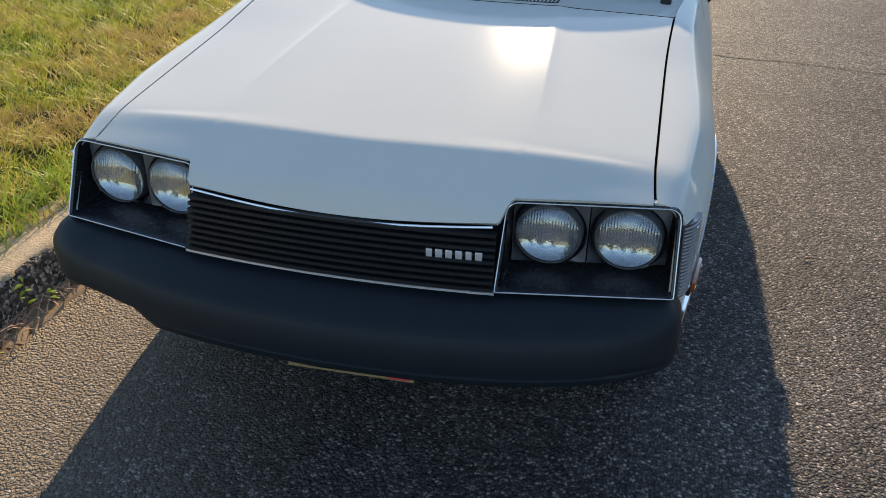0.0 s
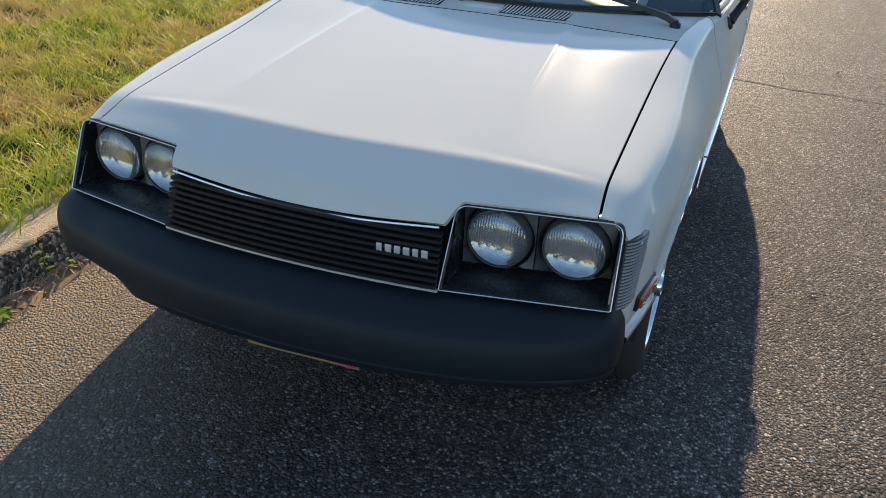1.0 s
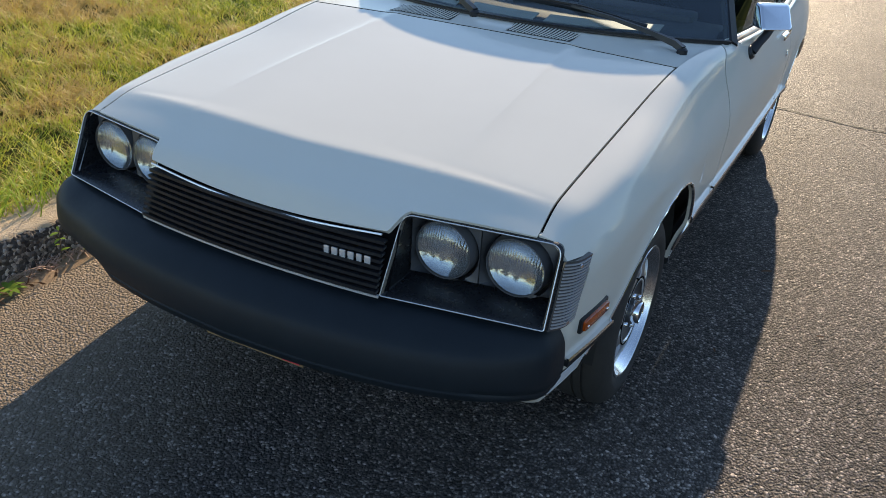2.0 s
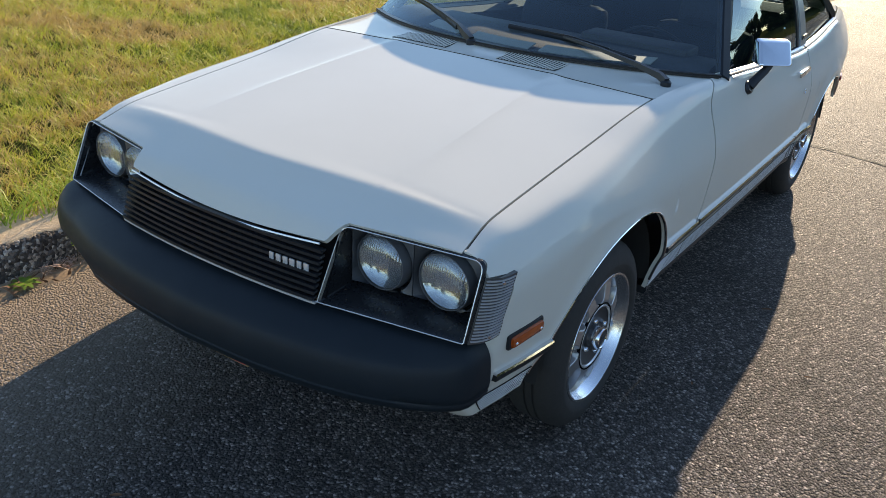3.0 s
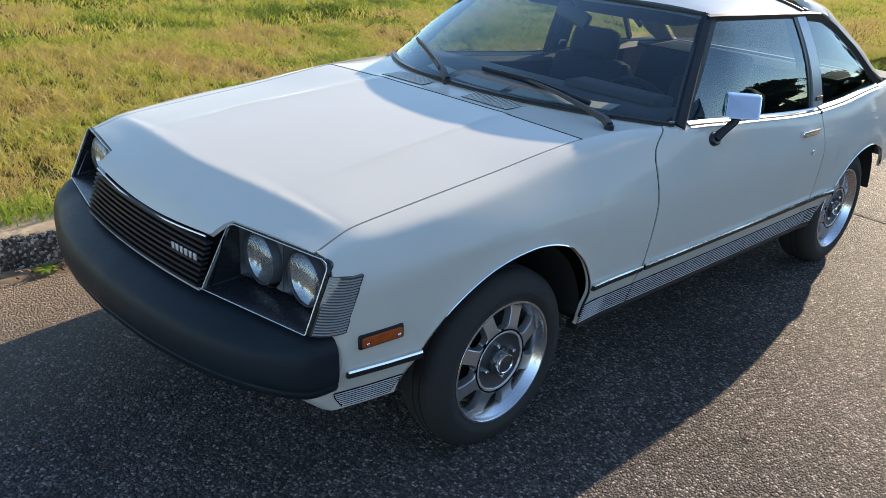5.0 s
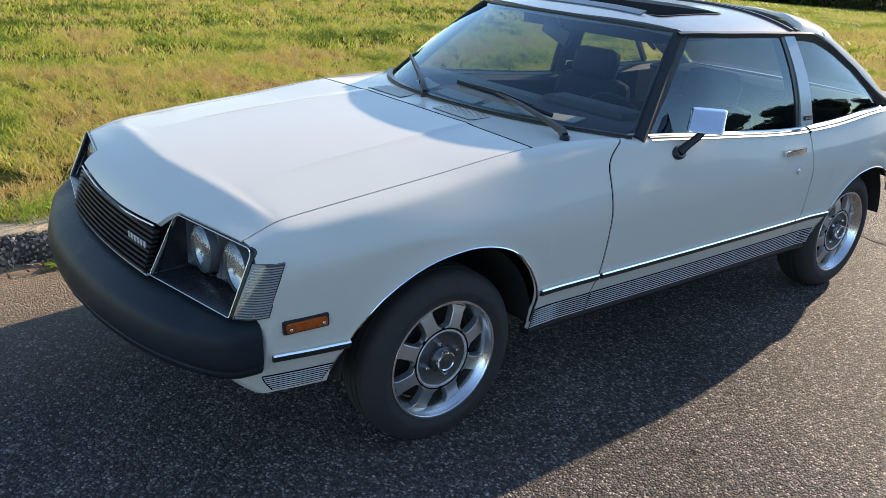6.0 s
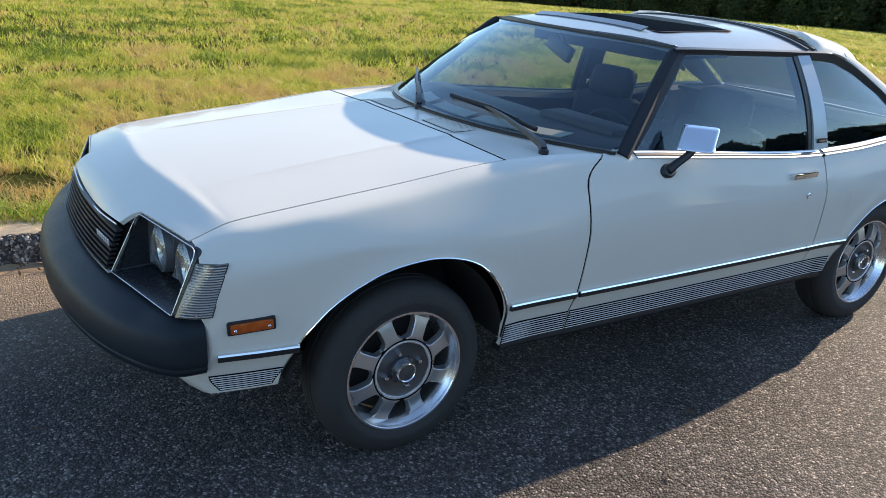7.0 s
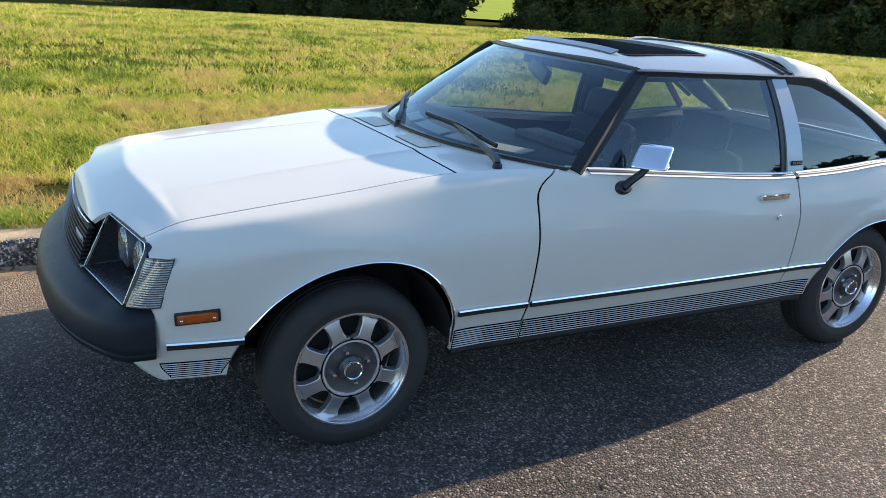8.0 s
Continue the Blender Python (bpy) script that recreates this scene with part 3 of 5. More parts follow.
bm = bmesh.new()
hx = sorted(set([round(s * v, 4) for s in (1, -1) for v in lin(0, 0.32, 17) + [0.335, 0.345, 0.352, 0.357, 0.362, 0.367, 0.373, 0.38, 0.39] + lin(0.41, 0.6615, 15)]))
HOOD_REAR = 0.397
rows = []
for v in [1 - (1 - t) ** 1.0 for t in lin(1, 0.3, 20) + lin(0.285, 0, 46)]:
    row = []
    for x in hx:
        f = hood_front(x)
        y = f + (HOOD_REAR - f) * v
        xe = x / 0.6615 * (XI(max(y, -0.62)) - 0.0065)
        row.append((xe, y, hood_z(xe, y)))
    rows.append(row)
grid(bm, rows)
ridge_off(bm, 0.014)
part("hood", bm, PAINT, car, "white hood with a rounded leading edge")

# black strips under the panel gaps, in place of the shade inside them
bm = bmesh.new()
for s in (1, -1):
    grid(bm, [[(s * (XI(y) - 0.013), y, ZT(y) - 0.0080), (s * (XI(y) + 0.004), y, ZT(y) - 0.0095)] for y in lin(-0.632, 0.5, 40)])
    for y0, f in ((0.66, door_front), (1.974, lambda z: 0.0)):
        grid(bm, [[(s * (side_x(y0 + f(z), min(z, ZT(y0) - 0.02)) - 0.004), y0 + f(z) + d, z) for d in (-0.012, 0.012)] for z in lin(0.33, min(0.92, ZT(y0) - 0.008), 20)])
part("panel_gap_shade", bm, PAINT_DARKLINE, car, kind="stuff")

# black strip that draws the shade in the gap behind the hood
bm = bmesh.new()
grid(bm, [[(x, y, hood_z(x, y) - 0.0012) for x in lin(-0.680, 0.680, 31)] for y in (0.3955, 0.409)])
part("hood_gap_shade", bm, PAINT_DARKLINE, car)

# cowl between hood and windscreen
def screen_base(u):
    a = abs(u)
    return (0.752 * u, 0.525 + 0.30 * a ** 2.2, 0.966 - 0.022 * a * a)


def screen_top(u):
    a = abs(u)
    return (0.562 * u, 1.112 + 0.13 * a ** 2.2, 1.293 - 0.016 * a * a)


bm = bmesh.new()
rows = []
for v in lin(0, 1, 8):
    row = []
    for u in lin(-1, 1, 41):
        b = screen_base(u)
        x0 = u * (XI(0.408) - 0.003)
        p0 = (x0, 0.4075, hood_z(x0, 0.4075))
        row.append((p0[0] + (b[0] - p0[0]) * v * (1 if abs(u) < 0.95 else 0.9), p0[1] + (b[1] - 0.012 - p0[1]) * v, p0[2] + (b[2] - 0.006 - p0[2]) * v - 0.004 * math.sin(math.pi * v)))
    rows.append(row)
grid(bm, rows)
ridge_off(bm, 0.012)
cowl = part("cowl", bm, PAINT, car)


def cowl_z(x, y):
    u = x / 0.74
    b = screen_base(u)
    v = clamp((y - 0.4075) / (b[1] - 0.012 - 0.4075))
    z0 = hood_z(x, 0.4075)
    return z0 + (b[2] - 0.006 - z0) * v - 0.004 * math.sin(math.pi * v)


for x0, x1 in ((0.085, 0.315), (-0.375, -0.13)):
    bm = bmesh.new()
    grid(bm, [[(x0 + (x1 - x0) * i / 6, y, cowl_z(x0 + (x1 - x0) * i / 6, y) + 0.0010) for i in range(7)] for y in lin(0.432, 0.53, 9)])
    vent = part("cowl_vent", bm, DARK, car, "slotted black and white air vent")
    for i in range(19):
        x = x0 + (x1 - x0) * (i + 0.5) / 19
        bm = bmesh.new()
        sweep(bm, [(x - 0.006 + 0.012 * t, 0.436 + 0.091 * t, cowl_z(x, 0.436 + 0.091 * t) + 0.0016) for t in lin(0, 1, 6)], [(-0.0026, 0), (0.0026, 0), (0.0021, 0.0022), (-0.0021, 0.0022)])
        part("slat", bm, PAINT, vent)


# ---- glass house ----
def dome(p, q, v, k, axis):
    r = Vector(p) * (1 - v) + Vector(q) * v
    return r + Vector(axis) * (k * 4 * v * (1 - v))


bm = bmesh.new()
grid(bm, [[dome(screen_base(u), screen_top(u), v, 0.018, (0, -0.5, 0.85)) for u in lin(-1, 1, 31)] for v in lin(0, 1, 12)])
part("windscreen", bm, SCREEN, car, "clear laminated windscreen", angle=180)
# rubber and bright moulding round the windscreen
bm = bmesh.new()
loop = [Vector(screen_base(u)) for u in lin(-1, 1, 31)]
sweep(bm, [p + Vector((0, -0.004, 0.0)) for p in loop], [(-0.014, -0.004), (0.012, -0.004), (0.012, 0.006), (-0.010, 0.006)])
part("screen_gasket", bm, BLACK, car)
bm = bmesh.new()
sweep(bm, [p + Vector((0, -0.020, -0.002)) for p in loop], [(-0.0035, -0.003), (0.0035, -0.003), (0.003, 0.003), (-0.003, 0.003)])
part("screen_moulding", bm, BLACK, car)
bm = bmesh.new()
sweep(bm, [Vector(screen_top(u)) + Vector((0, 0.002, 0.004)) for u in lin(-1, 1, 31)], [(-0.008, -0.006), (0.010, -0.006), (0.008, 0.004), (-0.008, 0.003)])
part("header_moulding", bm, BLACK, car)

DRIP = [(0.585, 1.225, 1.276), (0.597, 1.30, 1.277), (0.603, 1.5, 1.272), (0.606, 1.75, 1.267), (0.607, 1.95, 1.261), (0.606, 2.08, 1.258), (0.606, 2.17, 1.252), (0.612, 2.27, 1.225), (0.628, 2.42, 1.158), (0.652, 2.60, 1.060), (0.676, 2.78, 0.962), (0.694, 2.92, 0.905)]
drip_x, drip_z = spline([(p[1], p[0]) for p in DRIP]), spline([(p[1], p[2]) for p in DRIP])


def glass_x(y, z):
    t = (z - ZT(y)) / (drip_z(y) - ZT(y))
    return (XI(y) - 0.012) * (1 - t) + (drip_x(y) - 0.006) * t + 0.022 * math.sin(math.pi * clamp(t))


# roof with its opening for the sunroof
SR = (0.40, 1.32, 1.76)


def roof_z(x, y):
    e = drip_z(clamp(y, 1.225, 2.3))
    c = spline([(1.08, 1.292), (1.2, 1.312), (1.35, 1.328), (1.6, 1.338), (2.0, 1.337), (2.3, 1.295), (2.42, 1.265)])(y)
    a = clamp(abs(x) / drip_x(clamp(y, 1.225, 2.3)))
    return c + (e - c) * a ** 3


def roof_front(x):
    return screen_top(x / 0.562)[1] + 0.008


bm = bmesh.new()
xs = sorted(set([round(s * v, 4) for s in (1, -1) for v in [0, 0.1, 0.2, 0.3, 0.36, 0.40, 0.44, 0.48, 0.52, 0.55, 0.575, 0.59, 0.598]]))
def roof_point(x, v):
    xx = x
    f = roof_front(clamp(x, -0.56, 0.56))
    ys_ = [f, 1.28, SR[1], 1.45, 1.6, SR[2], 1.85, 1.95, 2.05, 2.15, 2.25, 2.34]
    y = ys_[v] if v else f
    return Vector((xx, max(y, f + 0.02 * v), roof_z(xx, max(y, f + 0.02 * v))))
vs = grid(bm, [[roof_point(x, v) for x in xs] for v in range(12)])
hole = [f for f in bm.faces if abs(f.calc_center_median().x) < SR[0] and SR[1] < f.calc_center_median().y < SR[2]]
bmesh.ops.delete(bm, geom=hole, context="FACES")
ridge_off(bm, 0.03)
roof = part("roof", bm, SILVER, car, "silver roof panel with an open sunroof")
# deep black frame added to keep the sunroof opening dark; tilted wind deflector
bm = bmesh.new()
loop = round_path([(x, y, roof_z(x, y) + 0.004) for x, y in ((-SR[0], SR[1]), (SR[0], SR[1]), (SR[0], SR[2]), (-SR[0], SR[2]))], 0.04)
sweep(bm, loop + loop[:1], [(-0.006, -0.11), (0.006, -0.11), (0.006, -0.002), (0.004, 0.002), (-0.004, 0.002), (-0.006, -0.002)], caps=False)
part("sunroof_frame", bm, VINYL, roof)
bm = bmesh.new()
grid(bm, [[(x, 1.275 + 0.040 * v, roof_z(x, 1.275 + 0.04 * v) + 0.004 + 0.010 * v) for x in lin(-0.34, 0.34, 9)] for v in (0, 0.5, 1)])
ridge_off(bm, 0.006)
part("wind_deflector", bm, SILVER, roof)
# ribs over the roof behind the doors
for y in (1.985, 2.03):
    bm = bmesh.new()
    sweep(bm, [(x, y + 0.02 * (abs(x) / 0.6) ** 2, roof_z(x, y) + 0.002) for x in lin(-0.597, 0.597, 31)], [(-0.009, -0.004), (0.009, -0.004), (0.006, 0.007), (-0.006, 0.007)])
    part("roof_rib", bm, BLACK, roof)

# body-coloured rear of the roof, behind the ribs
bm = bmesh.new()
rows = []
for y in [2.052, 2.058] + lin(2.07, 2.35, 9):
    e, dx = drip_z(y), drip_x(y)
    crown = roof_z(0, y) + 0.008
    lift = 1.0 if y > 2.06 else 0.5
    rows.append([(a * dx, y + 0.02 * a * a, e + (crown - e) * (1 - abs(a) ** (3 + 7 * lift))) for a in [-1, -0.992, -0.98, -0.96, -0.93, -0.88, -0.8, -0.6, -0.3, 0, 0.3, 0.6, 0.8, 0.88, 0.93, 0.96, 0.98, 0.992, 1]])
grid(bm, rows)
ridge_off(bm, 0.01)
part("rear_roof_panel", bm, PAINT, car)

# rear deck side: sail panels from roof to tail
def sail(s):
    bm = bmesh.new()
    rows = []
    for y in lin(2.28, 2.98, 20):
        dx, dz = drip_x(y), drip_z(y)
        t = smooth01((y - 2.17) / 0.15)
        inner = (dx - 0.075 - 0.05 * t, y + 0.0, dz + (roof_z(dx - 0.12, 2.25) - 1.25) * (1 - t) + 0.022 * t)
        h = (0.034 + 0.055 * (y - 2.17)) * smooth01((3.02 - y) / 0.35)
        row = [(s * dx, y, dz), (s * (dx - 0.008), y, dz + 0.5 * h), (s * (dx - 0.024), y, dz + 0.85 * h), (s * (dx - 0.05), y, dz + h), (s * inner[0], y, max(inner[2], dz + h + 0.002))]
        rows.append(row)
    grid(bm, rows, flip=s < 0)
    ridge_off(bm, 0.01)
    return bm


part("sail_panel", sail(1), PAINT, car)
part("sail_panel", sail(-1), PAINT, car)
bm = bmesh.new()
grid(bm, [[(x, 2.30 + 0.66 * v, 1.288 - 0.01 * (abs(x) / 0.5) ** 2 - 0.365 * v + 0.02 * math.sin(math.pi * v)) for x in lin(-0.5 - 0.06 * v, 0.5 + 0.06 * v, 13)] for v in lin(0, 1, 9)])
part("rear_window", bm, REAR_GLASS, car, angle=180)
bm = bmesh.new()
grid(bm, [[(x * (XI(y) - 0.006), y, ZT(y) + 0.012 * (1 - x * x)) for x in lin(-1, 1, 15)] for y in lin(2.965, 3.42, 9)])
grid(bm, [[(x * (side_x(3.42, z) - 0.002), 3.42 + 0.05 * (1 - x ** 4), z) for x in lin(-1, 1, 15)] for z in lin(ZT(3.42), 0.50, 7)])
bmesh.ops.recalc_face_normals(bm, faces=bm.faces)
part("trunk_lid", bm, PAINT, car)


def side_glass(pts_lo, pts_hi, off=0.0):
    bm = bmesh.new()
    rows = []
    for lo, hi in zip(pts_lo, pts_hi):
        rows.append([(glass_x(lo[0] + (hi[0] - lo[0]) * t, lo[1] + (hi[1] - lo[1]) * t) + off, lo[0] + (hi[0] - lo[0]) * t, lo[1] + (hi[1] - lo[1]) * t) for t in lin(0, 1, 7)])
    grid(bm, rows)
    return bm


def belt(y):
    return ZT(y) + 0.004


n = 14
lo = [(0.93 + (1.962 - 0.93) * i / n, belt(0.93 + (1.962 - 0.93) * i / n)) for i in range(n + 1)]
hi = [(1.268 + (1.925 - 1.268) * i / n, drip_z(1.268 + (1.925 - 1.268) * i / n) - 0.014) for i in range(n + 1)]
door_glass = both("door_glass", side_glass(lo, hi), GLASS, car, "tinted door window, closed", angle=180)
QLO = [(2.035, belt(2.035)), (2.2, belt(2.2)), (2.4, belt(2.4)), (2.55, belt(2.55)), (2.64, belt(2.64)), (2.685, belt(2.685))]
QHI = [(2.00, drip_z(2.0) - 0.016), (2.08, drip_z(2.08) - 0.018), (2.17, drip_z(2.17) - 0.022), (2.30, drip_z(2.30) - 0.030), (2.50, drip_z(2.50) - 0.034), (2.68, belt(2.68) + 0.03)]
both("quarter_glass", side_glass(QLO, QHI), GLASS, car, "fixed rear side window", angle=180)


def on_glass(y, z, off=0.0):
    return Vector((glass_x(y, z) + off, y, z))


# pillars and frames
bm = bmesh.new()
sweep(bm, [Vector(p) for p in ((0.7625, 0.847, 0.9365), (0.756, 0.862, 0.95), (0.704, 0.968, 1.045), (0.648, 1.085, 1.152), (0.598, 1.195, 1.248), (0.582, 1.235, 1.276))], [(-0.024, -0.022), (0.024, -0.022), (0.026, -0.006), (0.016, 0.005), (-0.016, 0.005), (-0.026, -0.006)], up=(0.80, -0.42, 0.43), scale=[1, 1, 1, 0.97, 0.9, 0.8])
both("a_pillar", bm, PILLAR_BLACK, car)
bm = bmesh.new()
sweep(bm, [(drip_x(y) + 0.004, y, drip_z(y) - 0.004) for y in lin(1.215, 2.16, 24)] + [(drip_x(y) + 0.002, y, drip_z(y) - 0.016) for y in lin(2.2, 2.70, 14)], [(-0.010, -0.009), (0.008, -0.009), (0.010, 0.002), (-0.010, 0.008)])
both("drip_rail", bm, BLACK, car)
bm = bmesh.new()
sweep(bm, [on_glass(y, drip_z(y) - 0.012, -0.002) for y in lin(1.262, 1.93, 16)], [(-0.008, -0.012), (0.008, -0.012), (0.008, 0.010), (-0.008, 0.010)])
both("window_frame", bm, BLACK, car)
bm = bmesh.new()
sweep(bm, [on_glass(0.915 + 0.35 * t, belt(0.93) * (1 - t) + (drip_z(1.268) - 0.01) * t, -0.006) for t in lin(0, 1, 8)], [(-0.016, -0.008), (0.016, -0.008), (0.016, 0.006), (-0.016, 0.006)], up=(1, 0, 0.35))
both("window_frame", bm, PILLAR_BLACK, car)
bm = bmesh.new()
sweep(bm, [on_glass(1.926 - 0.022 * t * t, belt(1.93) * (1 - t) + 1.247 * t, -0.002) for t in lin(0, 1, 8)], [(-0.013, -0.008), (0.013, -0.008), (0.013, 0.006), (-0.013, 0.006)], up=(1, 0, 0.35))
both("window_post", bm, BLACK, car)
bm = bmesh.new()
sweep(bm, [on_glass(1.987 - 0.030 * t * t, (belt(2.0) - 0.01) * (1 - t) + 1.25 * t, 0.006 - 0.003 * t) for t in lin(0, 1, 8)], [(-0.050, -0.008), (0.050, -0.008), (0.048, 0.006), (-0.048, 0.006)], up=(1, 0, 0.35), scale=lin(1.0, 0.80, 8))
pillars = both("b_pillar", bm, PILLAR, car, "silver pillar panel with a small plate")
bm = bmesh.new()
q = [on_glass(a[0], a[1], 0.0) for a in QHI]
sweep(bm, q + [on_glass(2.70, belt(2.70) + 0.006)], [(-0.010, -0.016), (0.012, -0.016), (0.012, 0.014), (-0.010, 0.014)])
both("quarter_frame", bm, BLACK, car)
# small plate low on the pillar, its writing as bars
for s, p in zip((1, -1), pillars):
    bm = bmesh.new()
    c = on_glass(1.992, 0.916, 0.0155)
    box(bm, (s * c.x, c.y, c.z), (0.004, 0.064, 0.020), 0.001)
    badge = part("badge", bm, BLACK, p)
    for k in range(5):
        bm = bmesh.new()
        box(bm, (s * (c.x + 0.0022), c.y - 0.022 + 0.011 * k, c.z), (0.0015, 0.006, 0.009))
        part("bar", bm, CHROME, badge)
# bright belt mouldings
for y0, y1 in ((0.905, 1.962), (1.985, 2.70)):
    for dz, w, mt in ((0.006, 0.0040, BRIGHT), (-0.008, 0.0036, BRIGHT), (-0.001, 0.006, BLACK)):
        bm = bmesh.new()
        sweep(bm, [(side_x(y, ZT(y) - 0.002 + min(dz, 0)) + (0.002 if dz < 0 else -0.006), y, ZT(y) + dz) for y in lin(y0, y1, 24)], [(-0.006, -w * 0.7), (0.006, -w * 0.7), (0.0045, -w * 0.1), (-0.002, w * 0.6), (-0.006, w * 0.7)])
        both("belt_moulding", bm, mt, car, "" if mt is BLACK else "chrome strip")


# ---- front end ----
def bumper_plan(x):
    """How far forward the bumper's face stands at a place across the car."""
    return spline([(0.0, -0.918), (0.2, -0.908), (0.4, -0.880), (0.55, -0.840), (0.66, -0.790), (0.735, -0.735), (0.763, -0.688)])(abs(x))


bm = bmesh.new()
SEC = [(0.135, 0.598), (0.10, 0.595), (0.06, 0.581), (0.032, 0.563), (0.019, 0.552), (0.011, 0.541), (0.005, 0.522), (0.001, 0.50), (0.0, 0.478), (0.003, 0.458), (0.009, 0.4545), (0.0105, 0.452), (0.007, 0.448), (0.010, 0.432), (0.028, 0.418), (0.06, 0.412), (0.12, 0.412)]
path = [(x, bumper_plan(x)) for x in lin(-0.735, 0.735, 49)]
path = [(-0.766, -0.622), (-0.766, -0.655), (-0.763, -0.688), (-0.753, -0.714)] + path + [(0.753, -0.714), (0.763, -0.688), (0.766, -0.655), (0.766, -0.622)]
rows = []
for i, (x, y) in enumerate(path):
    a, b = path[max(i - 1, 0)], path[min(i + 1, len(path) - 1)]
    t = Vector((b[0] - a[0], b[1] - a[1])).normalized()
    nrm = Vector((-t.y, t.x))
    k = 1 - 0.55 * smooth01((abs(x) - 0.62) / 0.15)
    rows.append([(x + nrm.x * d * k, y + nrm.y * d * k, z) for d, z in [(d, z + (0.010 * smooth01((abs(x) - 0.62) / 0.14) if z < 0.44 else 0.0)) for d, z in SEC]])
# the far end stands out a little, its lower lip bent up
rows = [[(x - (0.022 + 0.012 * smooth01((z - 0.44) / 0.1)) * smooth01((-x - 0.56) / 0.16), y - 0.014 * smooth01((-x - 0.56) / 0.16), z + 0.034 * clamp((0.482 - z) / 0.05) * smooth01((-x - 0.43) / 0.06) * (1 - 0.6 * smooth01((-x - 0.66) / 0.03))) for x, y, z in row] for row in rows]
vs = grid(bm, rows)
for row in (vs[0], vs[-1]):
    bm.faces.new(row)
bmesh.ops.recalc_face_normals(bm, faces=bm.faces)
bumper = part("front_bumper", bm, RUBBER, car, "matte black rubber bumper cover", angle=50)

# body-coloured end plate behind the bumper's corner
bm = bmesh.new()
grid(bm, [[(0.690 + 0.012 * math.sin(2.5 * i), -0.62 - 0.03 * i, z) for i in (0.0, 0.5, 1.0)] for z in lin(0.60, 0.42, 6)])
both("bumper_filler", bm, DARK, car)
# dark apron below and behind the bumper
bm = bmesh.new()
grid(bm, [[(x, -0.80 + 0.16 * (abs(x) / 0.7) ** 2 + 0.06 * v, 0.43 - 0.16 * v) for x in lin(-0.52, 0.52, 21)] for v in (0, 0.35, 0.7)])
grid(bm, [[(x, -0.74 + 0.12 * (abs(x) / 0.7) ** 2 + 0.5 * v, 0.315 - 0.01 * v) for x in lin(-0.52, 0.52, 9)] for v in (0, 1)])
part("apron", bm, DARK, car)
for s in (1, -1):
    bm = bmesh.new()
    sweep(bm, [(s * x, -0.835 + 0.13 * (x / 0.7) ** 2, 0.398) for x in lin(0.30, 0.46, 7)], [(-0.012, -0.012), (0.012, -0.012), (0.012, 0.012), (-0.012, 0.012)])
    part("turn_lamp", bm, AMBER, car, "dim amber turn lamp below the bumper")

# licence plate below the bumper, its figures as bars
plate_m = pose(0.055, -0.855, 0.4695, -10, -1.6, 0)
plate = part("license_plate", (lambda b: (box(b, (0, 0, 0), (0.30, 0.003, 0.15), 0.0012), b)[1])(bmesh.new()), PLATE, car, "gold licence plate tucked under the bumper")
plate.matrix_basis = plate_m
bm = bmesh.new()
box(bm, (0.115, -0.003, -0.058), (0.05, 0.002, 0.026))
part("sticker", bm, STICKER, plate, "small red sticker")
for k in range(5):
    bm = bmesh.new()
    box(bm, (-0.11 + 0.042 * k, -0.003, -0.052), (0.026, 0.002, 0.008))
    part("bar", bm, INK, plate)


# grille
def grille_y(x, z):
    return -0.806 + 0.16 * x * x + 0.34 * (z - 0.605)


bm = bmesh.new()
grid(bm, [[(x, grille_y(x, z) + 0.022, z) for x in lin(-0.372, 0.372, 25)] for z in lin(0.595, 0.752, 5)])
grille = part("grille", bm, PAINT_DARKLINE, car, "black grille of horizontal slats")
for k in range(9):
    bm = bmesh.new()
    z = 0.6225 + k * 0.0138
    e = 0.358 + 0.010 * (z - 0.61) / 0.13 * -0.4
    sweep(bm, [(x, grille_y(x, z), z) for x in lin(-e, e, 25)], [(-0.004, -0.0026), (0.016, -0.004), (0.016, 0.004), (-0.004, 0.0026)])
    part("slat", bm, BLACK, grille, angle=20)
for z, e, lab in ((0.607, 0.362, "lower"), (0.7425, 0.352, "upper")):
    bm = bmesh.new()
    if lab == "lower":
        pts = [(x, grille_y(x, z) - 0.001, z + 0.004) for x in lin(-e, e, 33)]
        sec = [(-0.004, -0.003), (0.005, -0.003), (0.005, 0.003), (-0.004, 0.0025)]
    else:
        pts = [(x, hood_front(x) - 0.0085, hood_z(x, hood_front(x)) - 0.0060) for x in lin(-e + 0.004, e - 0.004, 33)]
    if lab == "lower":
        sweep(bm, pts, sec)
    else:
        tube(bm, pts, 0.0027, 8)
    part("chrome_strip", bm, BRIGHT, grille, "thin chrome strip")
# maker's lettering as plain bright shapes
for k in range(6):
    bm = bmesh.new()
    x = 0.2185 + k * 0.0212
    z = 0.690
    y = grille_y(x, z) - 0.016
    w = (0.0135, 0.0155, 0.0145, 0.0155, 0.0135, 0.0155)[k]
    box(bm, (x, y, z), (w, 0.004, 0.0195), 0.001, None)
    part("badge_letter", bm, BRIGHT, grille, "silver maker's badge shape")

# headlamp units
BZ = [(0.361, -0.775, 0.610), (0.734, -0.700, 0.608), (0.727, -0.624, 0.783), (0.367, -0.691, 0.7855)]


